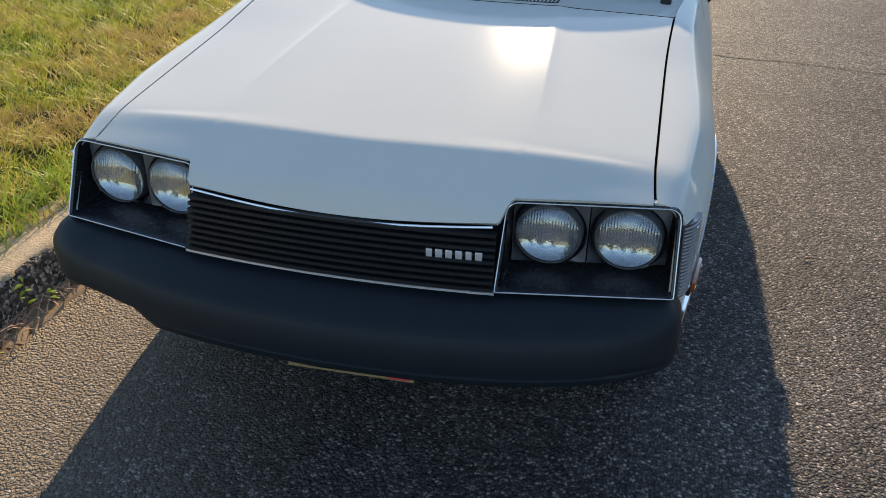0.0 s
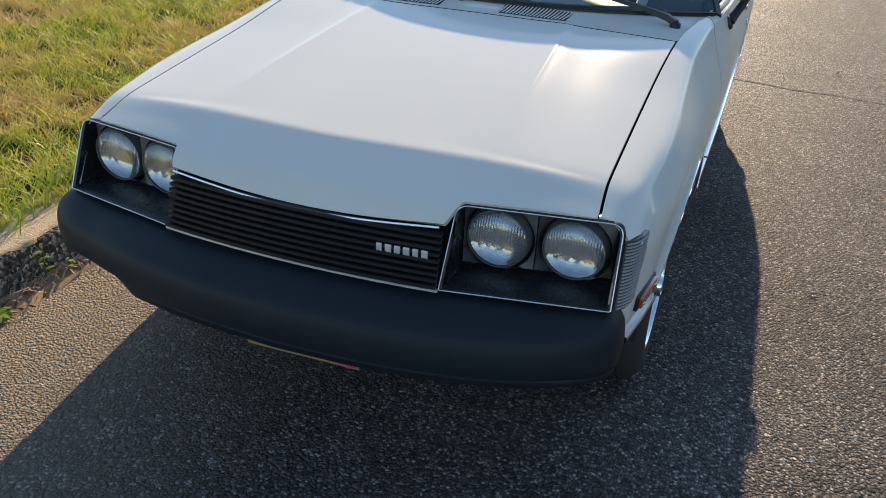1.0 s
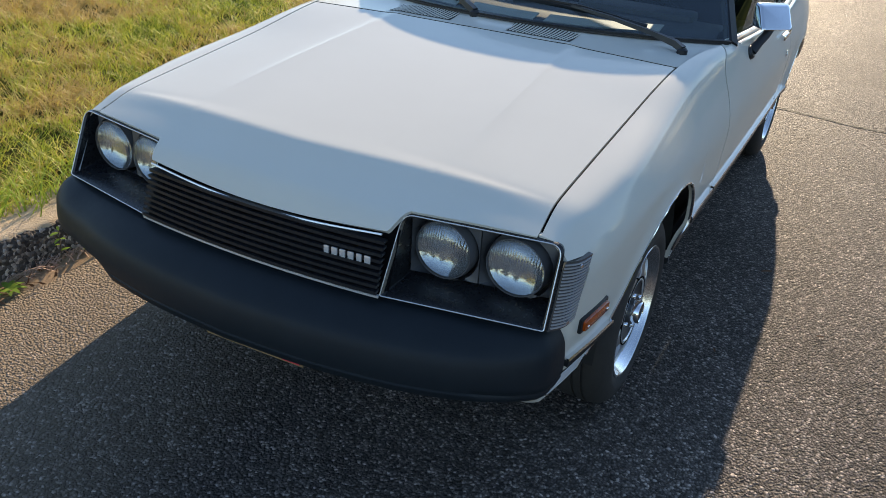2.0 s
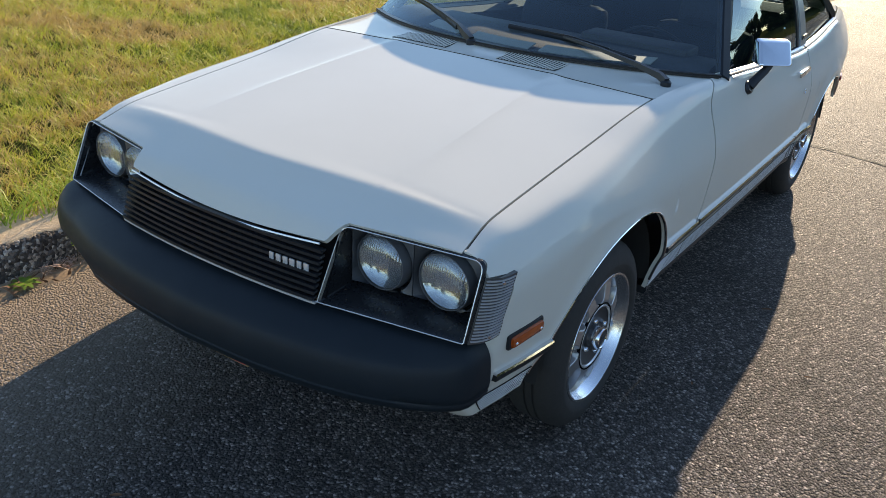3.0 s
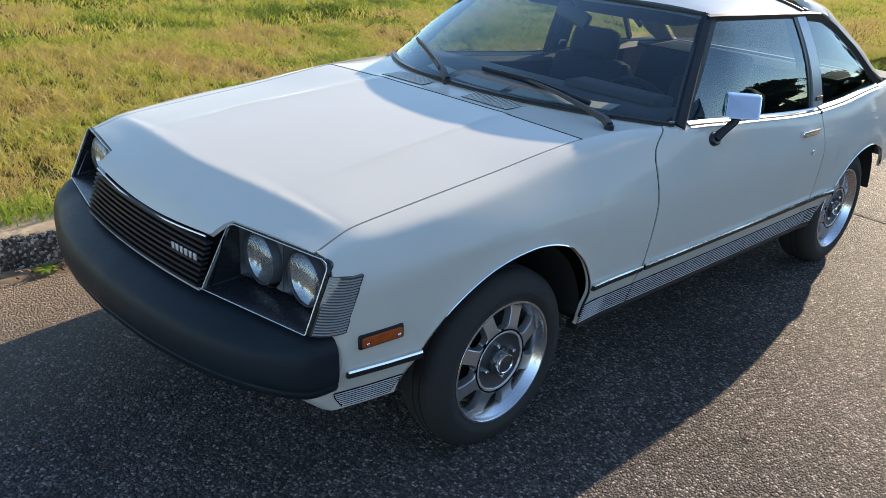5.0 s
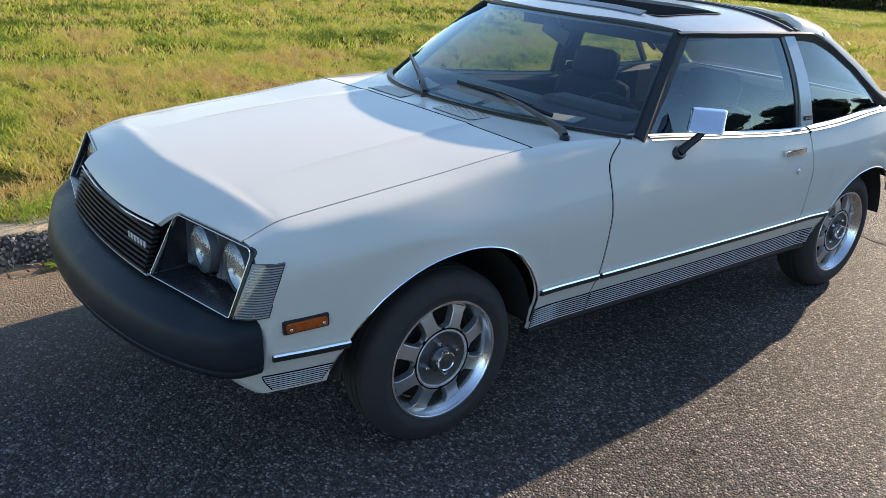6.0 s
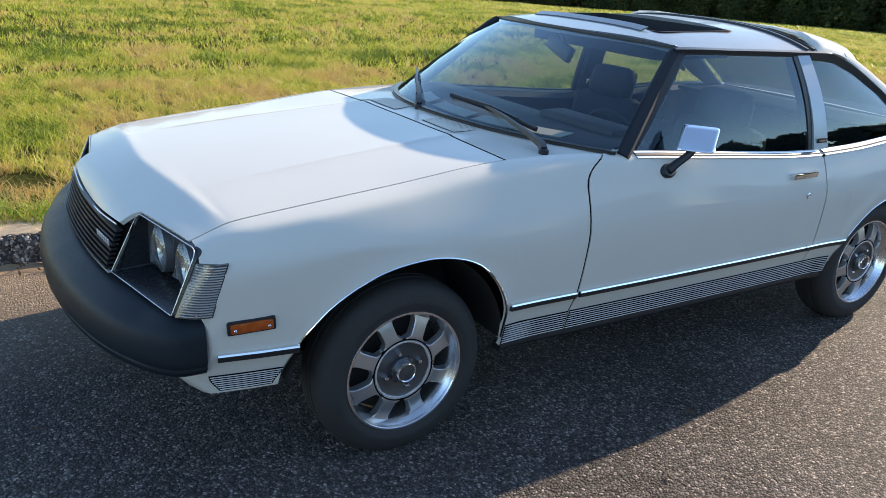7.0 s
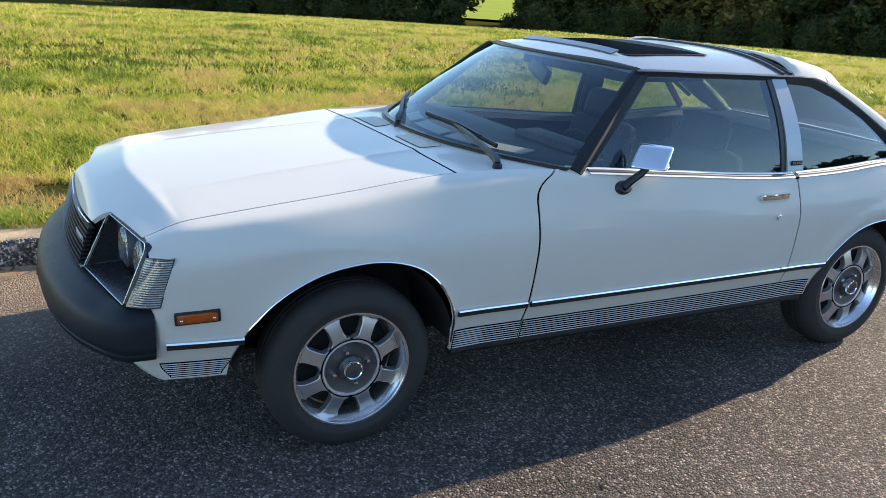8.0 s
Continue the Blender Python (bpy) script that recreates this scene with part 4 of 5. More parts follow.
def fluted():
    """Pressed lamp glass: upright flutes, part clear, part silvery with the reflector behind."""
    m, n, l, b = nodes_of("fluted_glass")
    tc, wv, bp = n.new("ShaderNodeTexCoord"), n.new("ShaderNodeTexWave"), n.new("ShaderNodeBump")
    wv.bands_direction = "X"
    wv.inputs["Scale"].default_value, wv.inputs["Distortion"].default_value = 50, 0.0
    wv.inputs["Detail Scale"].default_value = 0.6
    l.new(tc.outputs["Object"], wv.inputs["Vector"])
    bp.inputs["Strength"].default_value, bp.inputs["Distance"].default_value = 0.55, 0.0022
    l.new(wv.outputs["Fac"], bp.inputs["Height"])
    l.new(bp.outputs[0], b.inputs["Normal"])
    b.inputs["Base Color"].default_value = (0.52, 0.54, 0.55, 1)
    b.inputs["Metallic"].default_value, b.inputs["Roughness"].default_value = 0.75, 0.12
    tr, mx = n.new("ShaderNodeBsdfTransparent"), n.new("ShaderNodeMixShader")
    tr.inputs[0].default_value = (0.80, 0.83, 0.84, 1)
    mx.inputs[0].default_value = 0.36
    out = next(v for v in n if v.type == "OUTPUT_MATERIAL")
    l.new(tr.outputs[0], mx.inputs[1])
    l.new(b.outputs[0], mx.inputs[2])
    l.new(mx.outputs[0], out.inputs[0])
    return m


FLUTED = fluted()
for s in (1, -1):
    cor = [Vector((s * x, y, z)) for x, y, z in BZ]
    loop = round_path(cor, [0.005, 0.006, 0.030, 0.028], 8)
    cen = sum((Vector(p) for p in loop), Vector()) / len(loop)
    inner = round_path([(s * 0.374, -0.616, 0.624), (s * 0.718, -0.584, 0.624), (s * 0.708, -0.582, 0.762), (s * 0.380, -0.616, 0.772)], [0.008, 0.014, 0.036, 0.03], 8)
    bm = bmesh.new()
    outer = [Vector(p) + (Vector(p) - cen).normalized() * 0.0045 + Vector((0, 0.003, 0)) for p in loop]
    back = [Vector(p) + (Vector(p) - cen).normalized() * -0.006 + Vector((0, 0.05, 0)) for p in loop]
    rim = [Vector(p) + Vector((0, -0.004, 0)) for p in loop]
    edge = [Vector(p) - (Vector(p) - cen).normalized() * 0.006 for p in loop]
    vs = grid(bm, [back, outer, rim, edge, inner], True, flip=s > 0)
    bm.faces.new(vs[-1] if s > 0 else vs[-1][::-1])
    bmesh.ops.recalc_face_normals(bm, faces=bm.faces)
    unit = part("headlamp_unit", bm, HOUSING, car, "recessed black headlamp housing with two round lamps", angle=30)
    bm = bmesh.new()
    line = [Vector(p) + Vector((0, -0.0055, 0)) for p in loop]
    sweep(bm, line + line[:1], ring(6, 0.0015), up=(0, -1, 0), caps=False)
    part("chrome_frame", bm, BRIGHT, unit, "thin chrome frame")
    # squared pods that lead in to the lamps
    for cx, x0, x1, back_y, drop in ((0.453, 0.378, 0.5385, -0.002, 0.0), (0.625, 0.5415, 0.7115, 0.022, 0.003)):
        bm = bmesh.new()
        face = lambda x: -0.672 + 0.2 * (x - 0.375)
        top = lambda x: 0.781 if x < 0.66 else 0.781 - 0.25 * (x - 0.66)
        rim, mouth, throat = [], [], []
        for k in range(48):
            t = 2 * math.pi * k / 48
            c, d = math.cos(t), math.sin(t)
            g = 1 / max(abs(c), abs(d))
            x = (x0 + x1) / 2 + c * g * (x1 - x0) / 2
            z = 0.708 + d * g * 0.076
            rim.append((s * x, face(x), min(z, top(x) - 0.004)))
            mouth.append((s * (cx + 0.084 * c), -0.636 + back_y, 0.698 - drop + 0.083 * d))
            throat.append((s * (cx + 0.080 * c), -0.610 + back_y, 0.698 - drop + 0.080 * d))
        skirt = [(p[0], p[1] + 0.05, p[2] - 0.018) for p in rim]
        grid(bm, [skirt, rim, mouth, throat], True, flip=s > 0)
        bmesh.ops.recalc_face_normals(bm, faces=bm.faces)
        part("sleeve", bm, PLASTIC, unit, angle=50)
    for cx, back_y, drop in ((0.453, -0.002, 0.0), (0.625, 0.022, 0.003)):
        m = Matrix.Translation((s * cx, -0.650 + back_y, 0.7005 - drop)) @ Matrix.Rotation(radians(-90), 4, "Z") @ Matrix.Diagonal((0.95, 0.95, 0.95, 1.0))
        bm = bmesh.new()
        lathe(bm, [(0.0725, 0.004), (0.0735, 0.008), (0.0755, 0.008), (0.077, 0.002), (0.0785, -0.006), (0.080, -0.012), (0.080, -0.045)], 48, m)
        lamp = part("lamp_ring", bm, PLASTIC, unit, "grey metal ring")
        bm = bmesh.new()
        lathe(bm, [(0.073, 0.0), (0.066, -0.006), (0.055, -0.013), (0.04, -0.019), (0.022, -0.023), (0.0005, -0.024)], 48, m)
        part("reflector", bm, REFLECTOR, lamp)
        bm = bmesh.new()
        lathe(bm, [(0.0735, 0.006), (0.066, 0.014), (0.052, 0.021), (0.035, 0.026), (0.017, 0.029), (0.0005, 0.030)], 48, m)
        part("lens", bm, FLUTED, lamp, "clear fluted glass")

# corner lamps with ribbed lenses; the ribs' sky glint is a lighter colour
CL = simple("ribbed_lens", (0.060, 0.062, 0.066), (0.035, 0.037, 0.040), 50, 0.12, 0.22, coat=0.8)
LIT_RIB = simple("lit_lens_rib", (0.40, 0.41, 0.43), (0.30, 0.31, 0.33), 50, 0.15, 0.3, coat=0.6, metal=0.3)
for s in (1, -1):
    bm = bmesh.new()
    tf, tr, br, bf = [Vector(p) for p in ((0.735, -0.634, 0.748), (0.7745, -0.558, 0.7485), (0.768, -0.604, 0.598), (0.741, -0.698, 0.606))]
    rows = []
    n = 12
    for i in range(n + 1):
        v = i / n
        row = []
        for u in lin(0, 1, 9):
            p = (tf * (1 - u) + tr * u) * (1 - v) + (bf * (1 - u) + br * u) * v
            w = 0.007 * math.sin(math.pi * u) 
            row.append((s * (p.x + w * 0.88), p.y - w * 0.45, p.z - 0.003 * math.sin(u * 3.0)))
        rows.append(row)
    grid(bm, rows, flip=s > 0)
    ridge_off(bm, 0.02, (s, -0.5, 0))
    lamp = part("corner_lamp", bm, CL, car, "clear ribbed corner lamp lens", angle=50)
    for k in range(20):
        v = 0.045 + 0.91 * k / 19
        bm = bmesh.new()
        pts = []
        for u in lin(0.05, 0.95, 9):
            p = (tf * (1 - u) + tr * u) * (1 - v) + (bf * (1 - u) + br * u) * v
            w = 0.007 * math.sin(math.pi * u)
            pts.append((s * (p.x + w * 0.88), p.y - w * 0.45, p.z - 0.003 * math.sin(u * 3.0)))
        sweep(bm, pts, [(-0.0028, -0.0016), (0.0028, -0.0016), (0.0022, 0.0014), (-0.0022, 0.0014)])
        part("rib", bm, LIT_RIB, lamp)
    for v in (0.10, 0.93):
        bm = bmesh.new()
        p = (tf * 0.45 + tr * 0.55) * (1 - v) + (bf * 0.45 + br * 0.55) * v
        m = Matrix.Translation((s * (p.x + 0.0095), p.y - 0.005, p.z)) @ Matrix.Rotation(radians(-28 if s > 0 else 208), 4, "Z")
        lathe(bm, [(0.0045, 0.0), (0.0042, 0.0025), (0.0005, 0.003)], 12, m)
        part("screw", bm, CHROME, lamp)


# ---- trim along the sides ----
def along(y0, y1, z, off=0.0, n=None, rise=0.0):
    n = n or max(3, int((y1 - y0) / 0.07))
    return [(side_x(y, z) + off, y, z + rise * (y - y0)) for y in lin(y0, y1, n)]


for y0, y1 in ((-0.592, -0.366), (0.372, 0.652), (0.668, 1.918), (1.924, 2.19)):
    z = 0.470
    bm = bmesh.new()
    sweep(bm, along(y0, y1, z), [(-0.004, -0.015), (0.010, -0.013), (0.013, 0.004), (-0.004, 0.004)][::-1])
    ma, mb = both("side_moulding", bm, BLACK, car, "black rub strip with chrome top edge")
    bm = bmesh.new()
    sweep(bm, along(y0, y1, z + 0.0075), [(-0.004, -0.0033), (0.0125, -0.0033), (0.010, 0.002), (-0.004, 0.003)][::-1])
    other = mirrored(bm)
    part("chrome_edge", bm, CHROME, ma)
    part("chrome_edge", other, CHROME, mb)

for y0, y1, za, zb, k in ((-0.612, -0.398, 0.344, 0.398, 7), (0.374, 0.657, 0.313, 0.391, 8), (0.660, 2.150, 0.313, 0.392, 8)):
    bm = bmesh.new()
    fa, fb = (0.034, 0.030) if y0 < 0 else (0.0, 0.0)
    span = lambda z: (y0 + fa * clamp((zb - z) / (zb - za)) ** 1.4, y1 - fb * clamp((zb - z) / (zb - za)))
    grid(bm, [[(side_x(y, z) + 0.0015, y, z) for z, y in [(z, span(z)[0] + (span(z)[1] - span(z)[0]) * t) for z in (za - 0.002, za * 0.75 + zb * 0.25, (za + zb) / 2, za * 0.25 + zb * 0.75, zb + 0.003)]] for t in lin(0, 1, max(5, int((y1 - y0) / 0.08)))])
    pa, pb = both("rib_panel", bm, PAINT_DARKLINE, car, "band of bright horizontal ribs on black")
    for i in range(k):
        z = za + (zb - za) * (i + 0.5) / k
        bm = bmesh.new()
        sweep(bm, along(span(z)[0] + 0.004, span(z)[1] - 0.004, z, 0.0015), [(-0.002, -0.0016), (0.0020, -0.0012), (0.0020, 0.0010), (-0.002, 0.0014)][::-1])
        other = mirrored(bm)
        part("rib", bm, RIB, pa)
        part("rib", other, RIB, pb)
bm = bmesh.new()
sweep(bm, [(side_x(y, 0.325) - 0.012, y, 0.298) for y in lin(0.375, 2.14, 24)], [(-0.03, -0.012), (0.006, -0.012), (0.013, 0.0), (0.011, 0.015), (-0.03, 0.015)][::-1])
both("sill", bm, BLACK, car, "black sill below the door")
# bright lips on the wheel arches
for arch in (ARCH_F, ARCH_R):
    pts = [(side_x(y, z + 0.004) + 0.0005, y, z) for y, z in arch[2:-1]]
    bm = bmesh.new()
    sweep(bm, pts, [(-0.0026, -0.004), (0.0026, -0.004), (0.0024, 0.0025), (0.0, 0.004), (-0.0024, 0.0025)], up=(1, 0, 0))
    both("arch_moulding", bm, CHROME, car)
# side marker lamps
for yc, z, mt, lab in ((-0.502, 0.561, AMBER, "amber side marker lamp"), (3.13, 0.535, RED, "red rear side marker lamp")):
    bm = bmesh.new()
    x = side_x(yc, z)
    tilt = math.atan2(side_x(yc + 0.06, z) - side_x(yc - 0.06, z), 0.12)
    m = Matrix.Translation((x, yc, z)) @ Matrix.Rotation(-tilt, 4, "Z") @ Matrix.Rotation(radians(3), 4, "X")
    box(bm, (0, 0, 0), (0.014, 0.135, 0.042), 0.0065, m)
    ba, bb = both("side_marker", bm, BLACK, car, lab)
    bm = bmesh.new()
    box(bm, (0.006, 0, 0), (0.018, 0.121, 0.029), 0.008, m)
    other = mirrored(bm)
    part("lens", bm, mt, ba, "amber plastic" if mt is AMBER else "red plastic")
    part("lens", other, mt, bb, "amber plastic" if mt is AMBER else "red plastic")
    for k in (-0.047, 0.047):
        bm = bmesh.new()
        lathe(bm, [(0.0048, 0.012), (0.0046, 0.0158), (0.003, 0.0172), (0.0005, 0.0174)], 12, m @ Matrix.Translation((0.0, k, -0.003)))
        other = mirrored(bm)
        part("screw", bm, CHROME, ba)
        part("screw", other, CHROME, bb)

# door handles, locks, mirrors
for s, door in zip((1, -1), doors):
    m = Matrix.Translation((s * (side_x(1.82, 0.80) + 0.004), 1.818, 0.798))
    bm = bmesh.new()
    box(bm, (s * -0.002, 0, -0.026), (0.004, 0.10, 0.030), 0.0012, m)
    part("handle_cup", bm, PAINT, door)
    bm = bmesh.new()
    box(bm, (s * 0.006, 0, 0), (0.022, 0.158, 0.025), 0.006, m)
    part("handle", bm, CHROME, door, "chrome pull handle")
    bm = bmesh.new()
    lathe(bm, [(0.012, 0.0), (0.0125, 0.005), (0.009, 0.007), (0.008, 0.005), (0.0005, 0.005)], 24, Matrix.Translation((s * side_x(1.845, 0.712), 1.845, 0.712)) @ (Matrix.Rotation(math.pi, 4, "Z") if s < 0 else Matrix()))
    part("door_lock", bm, CHROME, door)
    if s < 0:
        continue
    # mirror on its stalk: a chrome cap that slopes back, its glass upright behind
    bm = bmesh.new()
    lathe(bm, [(0.034, -0.006), (0.033, 0.006), (0.026, 0.012), (0.0005, 0.013)], 20, Matrix.Translation((side_x(1.044, 0.873) - 0.002, 1.044, 0.873)) @ Matrix.Rotation(radians(-30), 4, "Y") @ Matrix.Diagonal((1, 1.15, 0.8, 1)))
    sweep(bm, [(0.802, 1.044, 0.878), (0.816, 1.066, 0.905), (0.832, 1.092, 0.932), (0.842, 1.110, 0.962)], ring(10, 0.016, 0.011), up=(0, 1, 0), scale=[1.2, 1.0, 0.95, 1.0])
    stalk = part("wing_mirror", bm, BLACK, door, "chrome mirror on a black stalk")
    aft = Vector((-0.656, 0.755, 0))
    across, rise = Vector((0.0487, 0.0425, 0)), Vector((-0.018, 0.031, 0.040))
    mid = Vector((0.846, 1.121, 0.993))
    rows = []
    for k, d, flat in ((0.80, -0.010, 0.0), (0.90, -0.008, 0.0), (0.97, -0.003, 0.0), (1.0, 0.004, 0.05), (1.02, 0.014, 0.3), (1.02, 0.028, 0.7), (1.0, 0.040, 1.0), (0.93, 0.040, 1.0)):
        lean = rise * (1 - flat) + Vector((-0.004, 0.006, 0.042)) * flat
        lp = round_path([mid - across * k - lean * k, mid + across * k - lean * k * 0.96, mid + across * k * 0.97 + lean * k, mid - across * k * 0.97 + lean * k], 0.012 * k, 4)
        rows.append([p + aft * d for p in lp])
    bm = bmesh.new()
    vs = grid(bm, rows, True)
    bm.faces.new(vs[0])
    bmesh.ops.recalc_face_normals(bm, faces=bm.faces)
    part("mirror_shell", bm, CHROME, stalk, "polished chrome shell", angle=45)
    bm = bmesh.new()
    bm.faces.new([bm.verts.new(p - aft * 0.004) for p in rows[-1]])
    part("mirror_glass", bm, REFLECTOR, stalk)


# wipers
def wiper(px, py, pz, path, blade_end):
    bm = bmesh.new()
    sweep(bm, path, [(-0.008, -0.005), (0.008, -0.005), (0.006, 0.006), (-0.006, 0.006)], scale=[1.7, 1.8, 1.3, 1.0, 0.8])
    arm = part("wiper", bm, BLACK, car, "black windscreen wiper")
    bm = bmesh.new()
    lathe(bm, [(0.018, -0.02), (0.018, 0.006), (0.012, 0.012), (0.0005, 0.013)], 16, Matrix.Translation((px, py, pz)) @ Matrix.Rotation(radians(-90), 4, "Y"))
    part("pivot", bm, BLACK, arm)
    a, b = Vector(blade_end[0]), Vector(blade_end[1])
    bm = bmesh.new()
    sweep(bm, [a * (1 - t) + b * t + Vector((0, 0, 0.006 * math.sin(math.pi * t))) for t in lin(0, 1, 9)], [(-0.004, -0.008), (0.004, -0.008), (0.006, 0.003), (0.003, 0.009), (-0.003, 0.009), (-0.006, 0.003)])
    sweep(bm, [a * 0.8 + b * 0.2 + Vector((0, -0.002, 0.012)), a * 0.5 + b * 0.5 + Vector((0, -0.003, 0.02)), a * 0.2 + b * 0.8 + Vector((0, -0.002, 0.012))], [(-0.005, -0.003), (0.005, -0.003), (0.005, 0.003), (-0.005, 0.003)])
    part("blade", bm, BLACK, arm)


def on_screen(x, v, off=0.012):
    u = x / (0.752 * (1 - v) + 0.562 * v)
    return dome(screen_base(u), screen_top(u), v, 0.018, (0, -0.5, 0.85)) + Vector((0, -0.55, 0.83)) * off


for px, py, x1, x2 in ((0.648, 0.585, 0.40, -0.10), (-0.075, 0.515, -0.33, -0.66)):
    pz = cowl_z(px, py) + 0.006
    d = -1
    e1, e2 = (on_screen(0.50, 0.045), on_screen(0.03, 0.14)) if px > 0 else (on_screen(-0.17, 0.055), on_screen(-0.56, 0.20))
    mid = e1 * 0.45 + e2 * 0.55 + Vector((0, -0.006, 0.014))
    p0 = Vector((px, py, pz + 0.008))
    wiper(px, py, pz, [p0, p0 + Vector((-0.03, 0.012, 0.012)), p0 * 0.72 + mid * 0.28 + Vector((0, 0.004, 0.012)), p0 * 0.35 + mid * 0.65 + Vector((0, 0.002, 0.010)), mid], (e1, e2))


# ---- wheels ----
def wheel_mesh_parts():
    w = new("wheel")
    w.parent = car
    bm = bmesh.new()
    lathe(bm, [(0.196, -0.020), (0.203, -0.012), (0.212, -0.005), (0.224, -0.001), (0.232, 0.0003), (0.236, 0.0009), (0.240, 0.0003), (0.252, -0.002), (0.262, -0.0055), (0.270, -0.0088), (0.280, -0.015), (0.289, -0.024), (0.2955, -0.034), (0.299, -0.046), (0.300, -0.062), (0.2945, -0.063), (0.2945, -0.069), (0.3005, -0.070), (0.3005, -0.090), (0.2945, -0.091), (0.2945, -0.097), (0.3005, -0.098), (0.300, -0.122), (0.299, -0.14), (0.292, -0.157), (0.278, -0.172), (0.255, -0.182), (0.225, -0.183), (0.196, -0.17)], 96)
    part("tyre", bm, TYRE, w, "worn black radial tyre", angle=40)
    bm = bmesh.new()
    lathe(bm, [(0.199, -0.022), (0.2075, -0.012), (0.2075, -0.006), (0.2065, -0.0045), (0.2000, -0.0045), (0.1985, -0.006), (0.197, -0.012), (0.193, -0.018), (0.188, -0.027), (0.183, -0.036), (0.179, -0.046), (0.176, -0.064), (0.175, -0.09), (0.175, -0.17)], 96)
    part("rim", bm, BRUSHED, w, "polished aluminium rim", angle=40)
    for k in range(8):
        bm = bmesh.new()
        rows = []
        for r, hw, a in ((0.092, 0.038, -0.023), (0.106, 0.0345, -0.020), (0.1125, 0.0265, -0.0195), (0.119, 0.0232, -0.0205), (0.142, 0.0228, -0.0245), (0.164, 0.0238, -0.0295), (0.173, 0.027, -0.0325), (0.182, 0.033, -0.0355)):
            rows.append([(a - 0.026, r, -hw - 0.003), (a - 0.0015, r, -hw - 0.0003), (a, r, -hw + 0.0015), (a, r, 0), (a, r, hw - 0.0015), (a - 0.0015, r, hw + 0.0003), (a - 0.026, r, hw + 0.003)])
        grid(bm, rows)
        rot = Matrix.Rotation(2 * math.pi * (k + 0.5) / 8, 4, "X")
        bmesh.ops.transform(bm, matrix=rot, verts=bm.verts)
        bmesh.ops.recalc_face_normals(bm, faces=bm.faces)
        part("spoke", bm, ALLOY, w, angle=28)
    bm = bmesh.new()
    lathe(bm, [(0.107, -0.055), (0.104, -0.030), (0.101, -0.026), (0.097, -0.026), (0.095, -0.030)], 64)
    part("hub_ring", bm, BRIGHT, w)
    bm = bmesh.new()
    lathe(bm, [(0.1085, -0.034), (0.1085, -0.0262), (0.1042, -0.0252), (0.1042, -0.034)], 64)
    part("groove", bm, PAINT_DARKLINE, w)
    bm = bmesh.new()
    lathe(bm, [(0.0955, -0.031), (0.090, -0.034), (0.045, -0.036), (0.043, -0.026), (0.0405, -0.024), (0.0005, -0.024)], 64)
    for k in range(12):
        t = 2 * math.pi * k / 12
        box(bm, (0, 0, 0), (0.012, 0.008, 0.010), 0.0, Matrix.Rotation(t, 4, "X") @ Matrix.Translation((-0.029, 0.0425, 0)))
    part("hub_plate", bm, HUBGREY, w, "dark grey hub plate")
    for k in range(4):
        bm = bmesh.new()
        t = 2 * math.pi * (k + 0.18) / 4
        lathe(bm, [(0.0085, -0.037), (0.0085, -0.026), (0.006, -0.021), (0.0005, -0.020)], 12, Matrix.Translation((0, 0.062 * math.cos(t), 0.062 * math.sin(t))))
        part("wheel_nut", bm, CHROME, w)
    bm = bmesh.new()
    lathe(bm, [(0.035, -0.026), (0.035, -0.006), (0.033, -0.002), (0.030, -0.001), (0.0275, -0.004)], 40)
    part("centre_cap", bm, CHROME, w, "chrome centre cap with an embossed mark")
    bm = bmesh.new()
    lathe(bm, [(0.0275, -0.0045), (0.020, -0.0032), (0.0005, -0.0028)], 32)
    for t in (0.5, 2.4, 4.3):
        box(bm, (0, 0, 0), (0.004, 0.014, 0.0035), 0.001, Matrix.Rotation(t, 4, "X") @ Matrix.Translation((-0.002, 0.009, 0)))
    part("cap_mark", bm, HUBGREY, w)
    bm = bmesh.new()
    lathe(bm, [(0.172, -0.105), (0.165, -0.098), (0.06, -0.095), (0.0005, -0.095)], 40)
    part("brake_disc", bm, DARK, w)
    for piece in w.children:
        if piece.name.split(".")[0] in ("hub_ring", "groove", "hub_plate", "wheel_nut", "centre_cap", "cap_mark"):
            piece.location.x = 0.007
    return w


wheel = wheel_mesh_parts()
WX = 0.790
wheel.matrix_basis = pose(WX, 0.0, 0.30)
copy_thing(wheel, pose(WX, 2.5, 0.30, 37))
copy_thing(wheel, pose(-WX, 0.0, 0.345, 0, 0, 180))
copy_thing(wheel, pose(-WX, 2.5, 0.345, 20, 0, 180))

# wheel wells and underside
for yc in (0.0, 2.52):
    bm = bmesh.new()
    rows = []
    for x in (0.772, 0.60, 0.42):
        rows.append([(x, yc + 0.385 * math.cos(t), 0.31 + 0.385 * math.sin(t)) for t in lin(0.06, math.pi - 0.06, 24)])
    vs = grid(bm, rows)
    bm.faces.new(vs[-1])
    both("wheel_well", bm, DARK, car)
bm = bmesh.new()
box(bm, (0, 1.45, 0.28), (0.90, 3.7, 0.06), 0.01)
box(bm, (0, 1.30, 0.30), (1.44, 1.70, 0.05), 0.01)
box(bm, (0, 0.55, 0.56), (1.36, 0.03, 0.55))
box(bm, (0, 2.95, 0.58), (1.30, 0.03, 0.56))
box(bm, (0, 3.16, 0.66), (1.20, 0.45, 0.34))
part("underbody", bm, DARK, car)
bm = bmesh.new()
tube(bm, [(0.34, 1.9, 0.22), (0.36, 2.6, 0.24), (0.38, 3.45, 0.25)], 0.024, 10)
part("exhaust_pipe", bm, HUBGREY, car)
bm = bmesh.new()
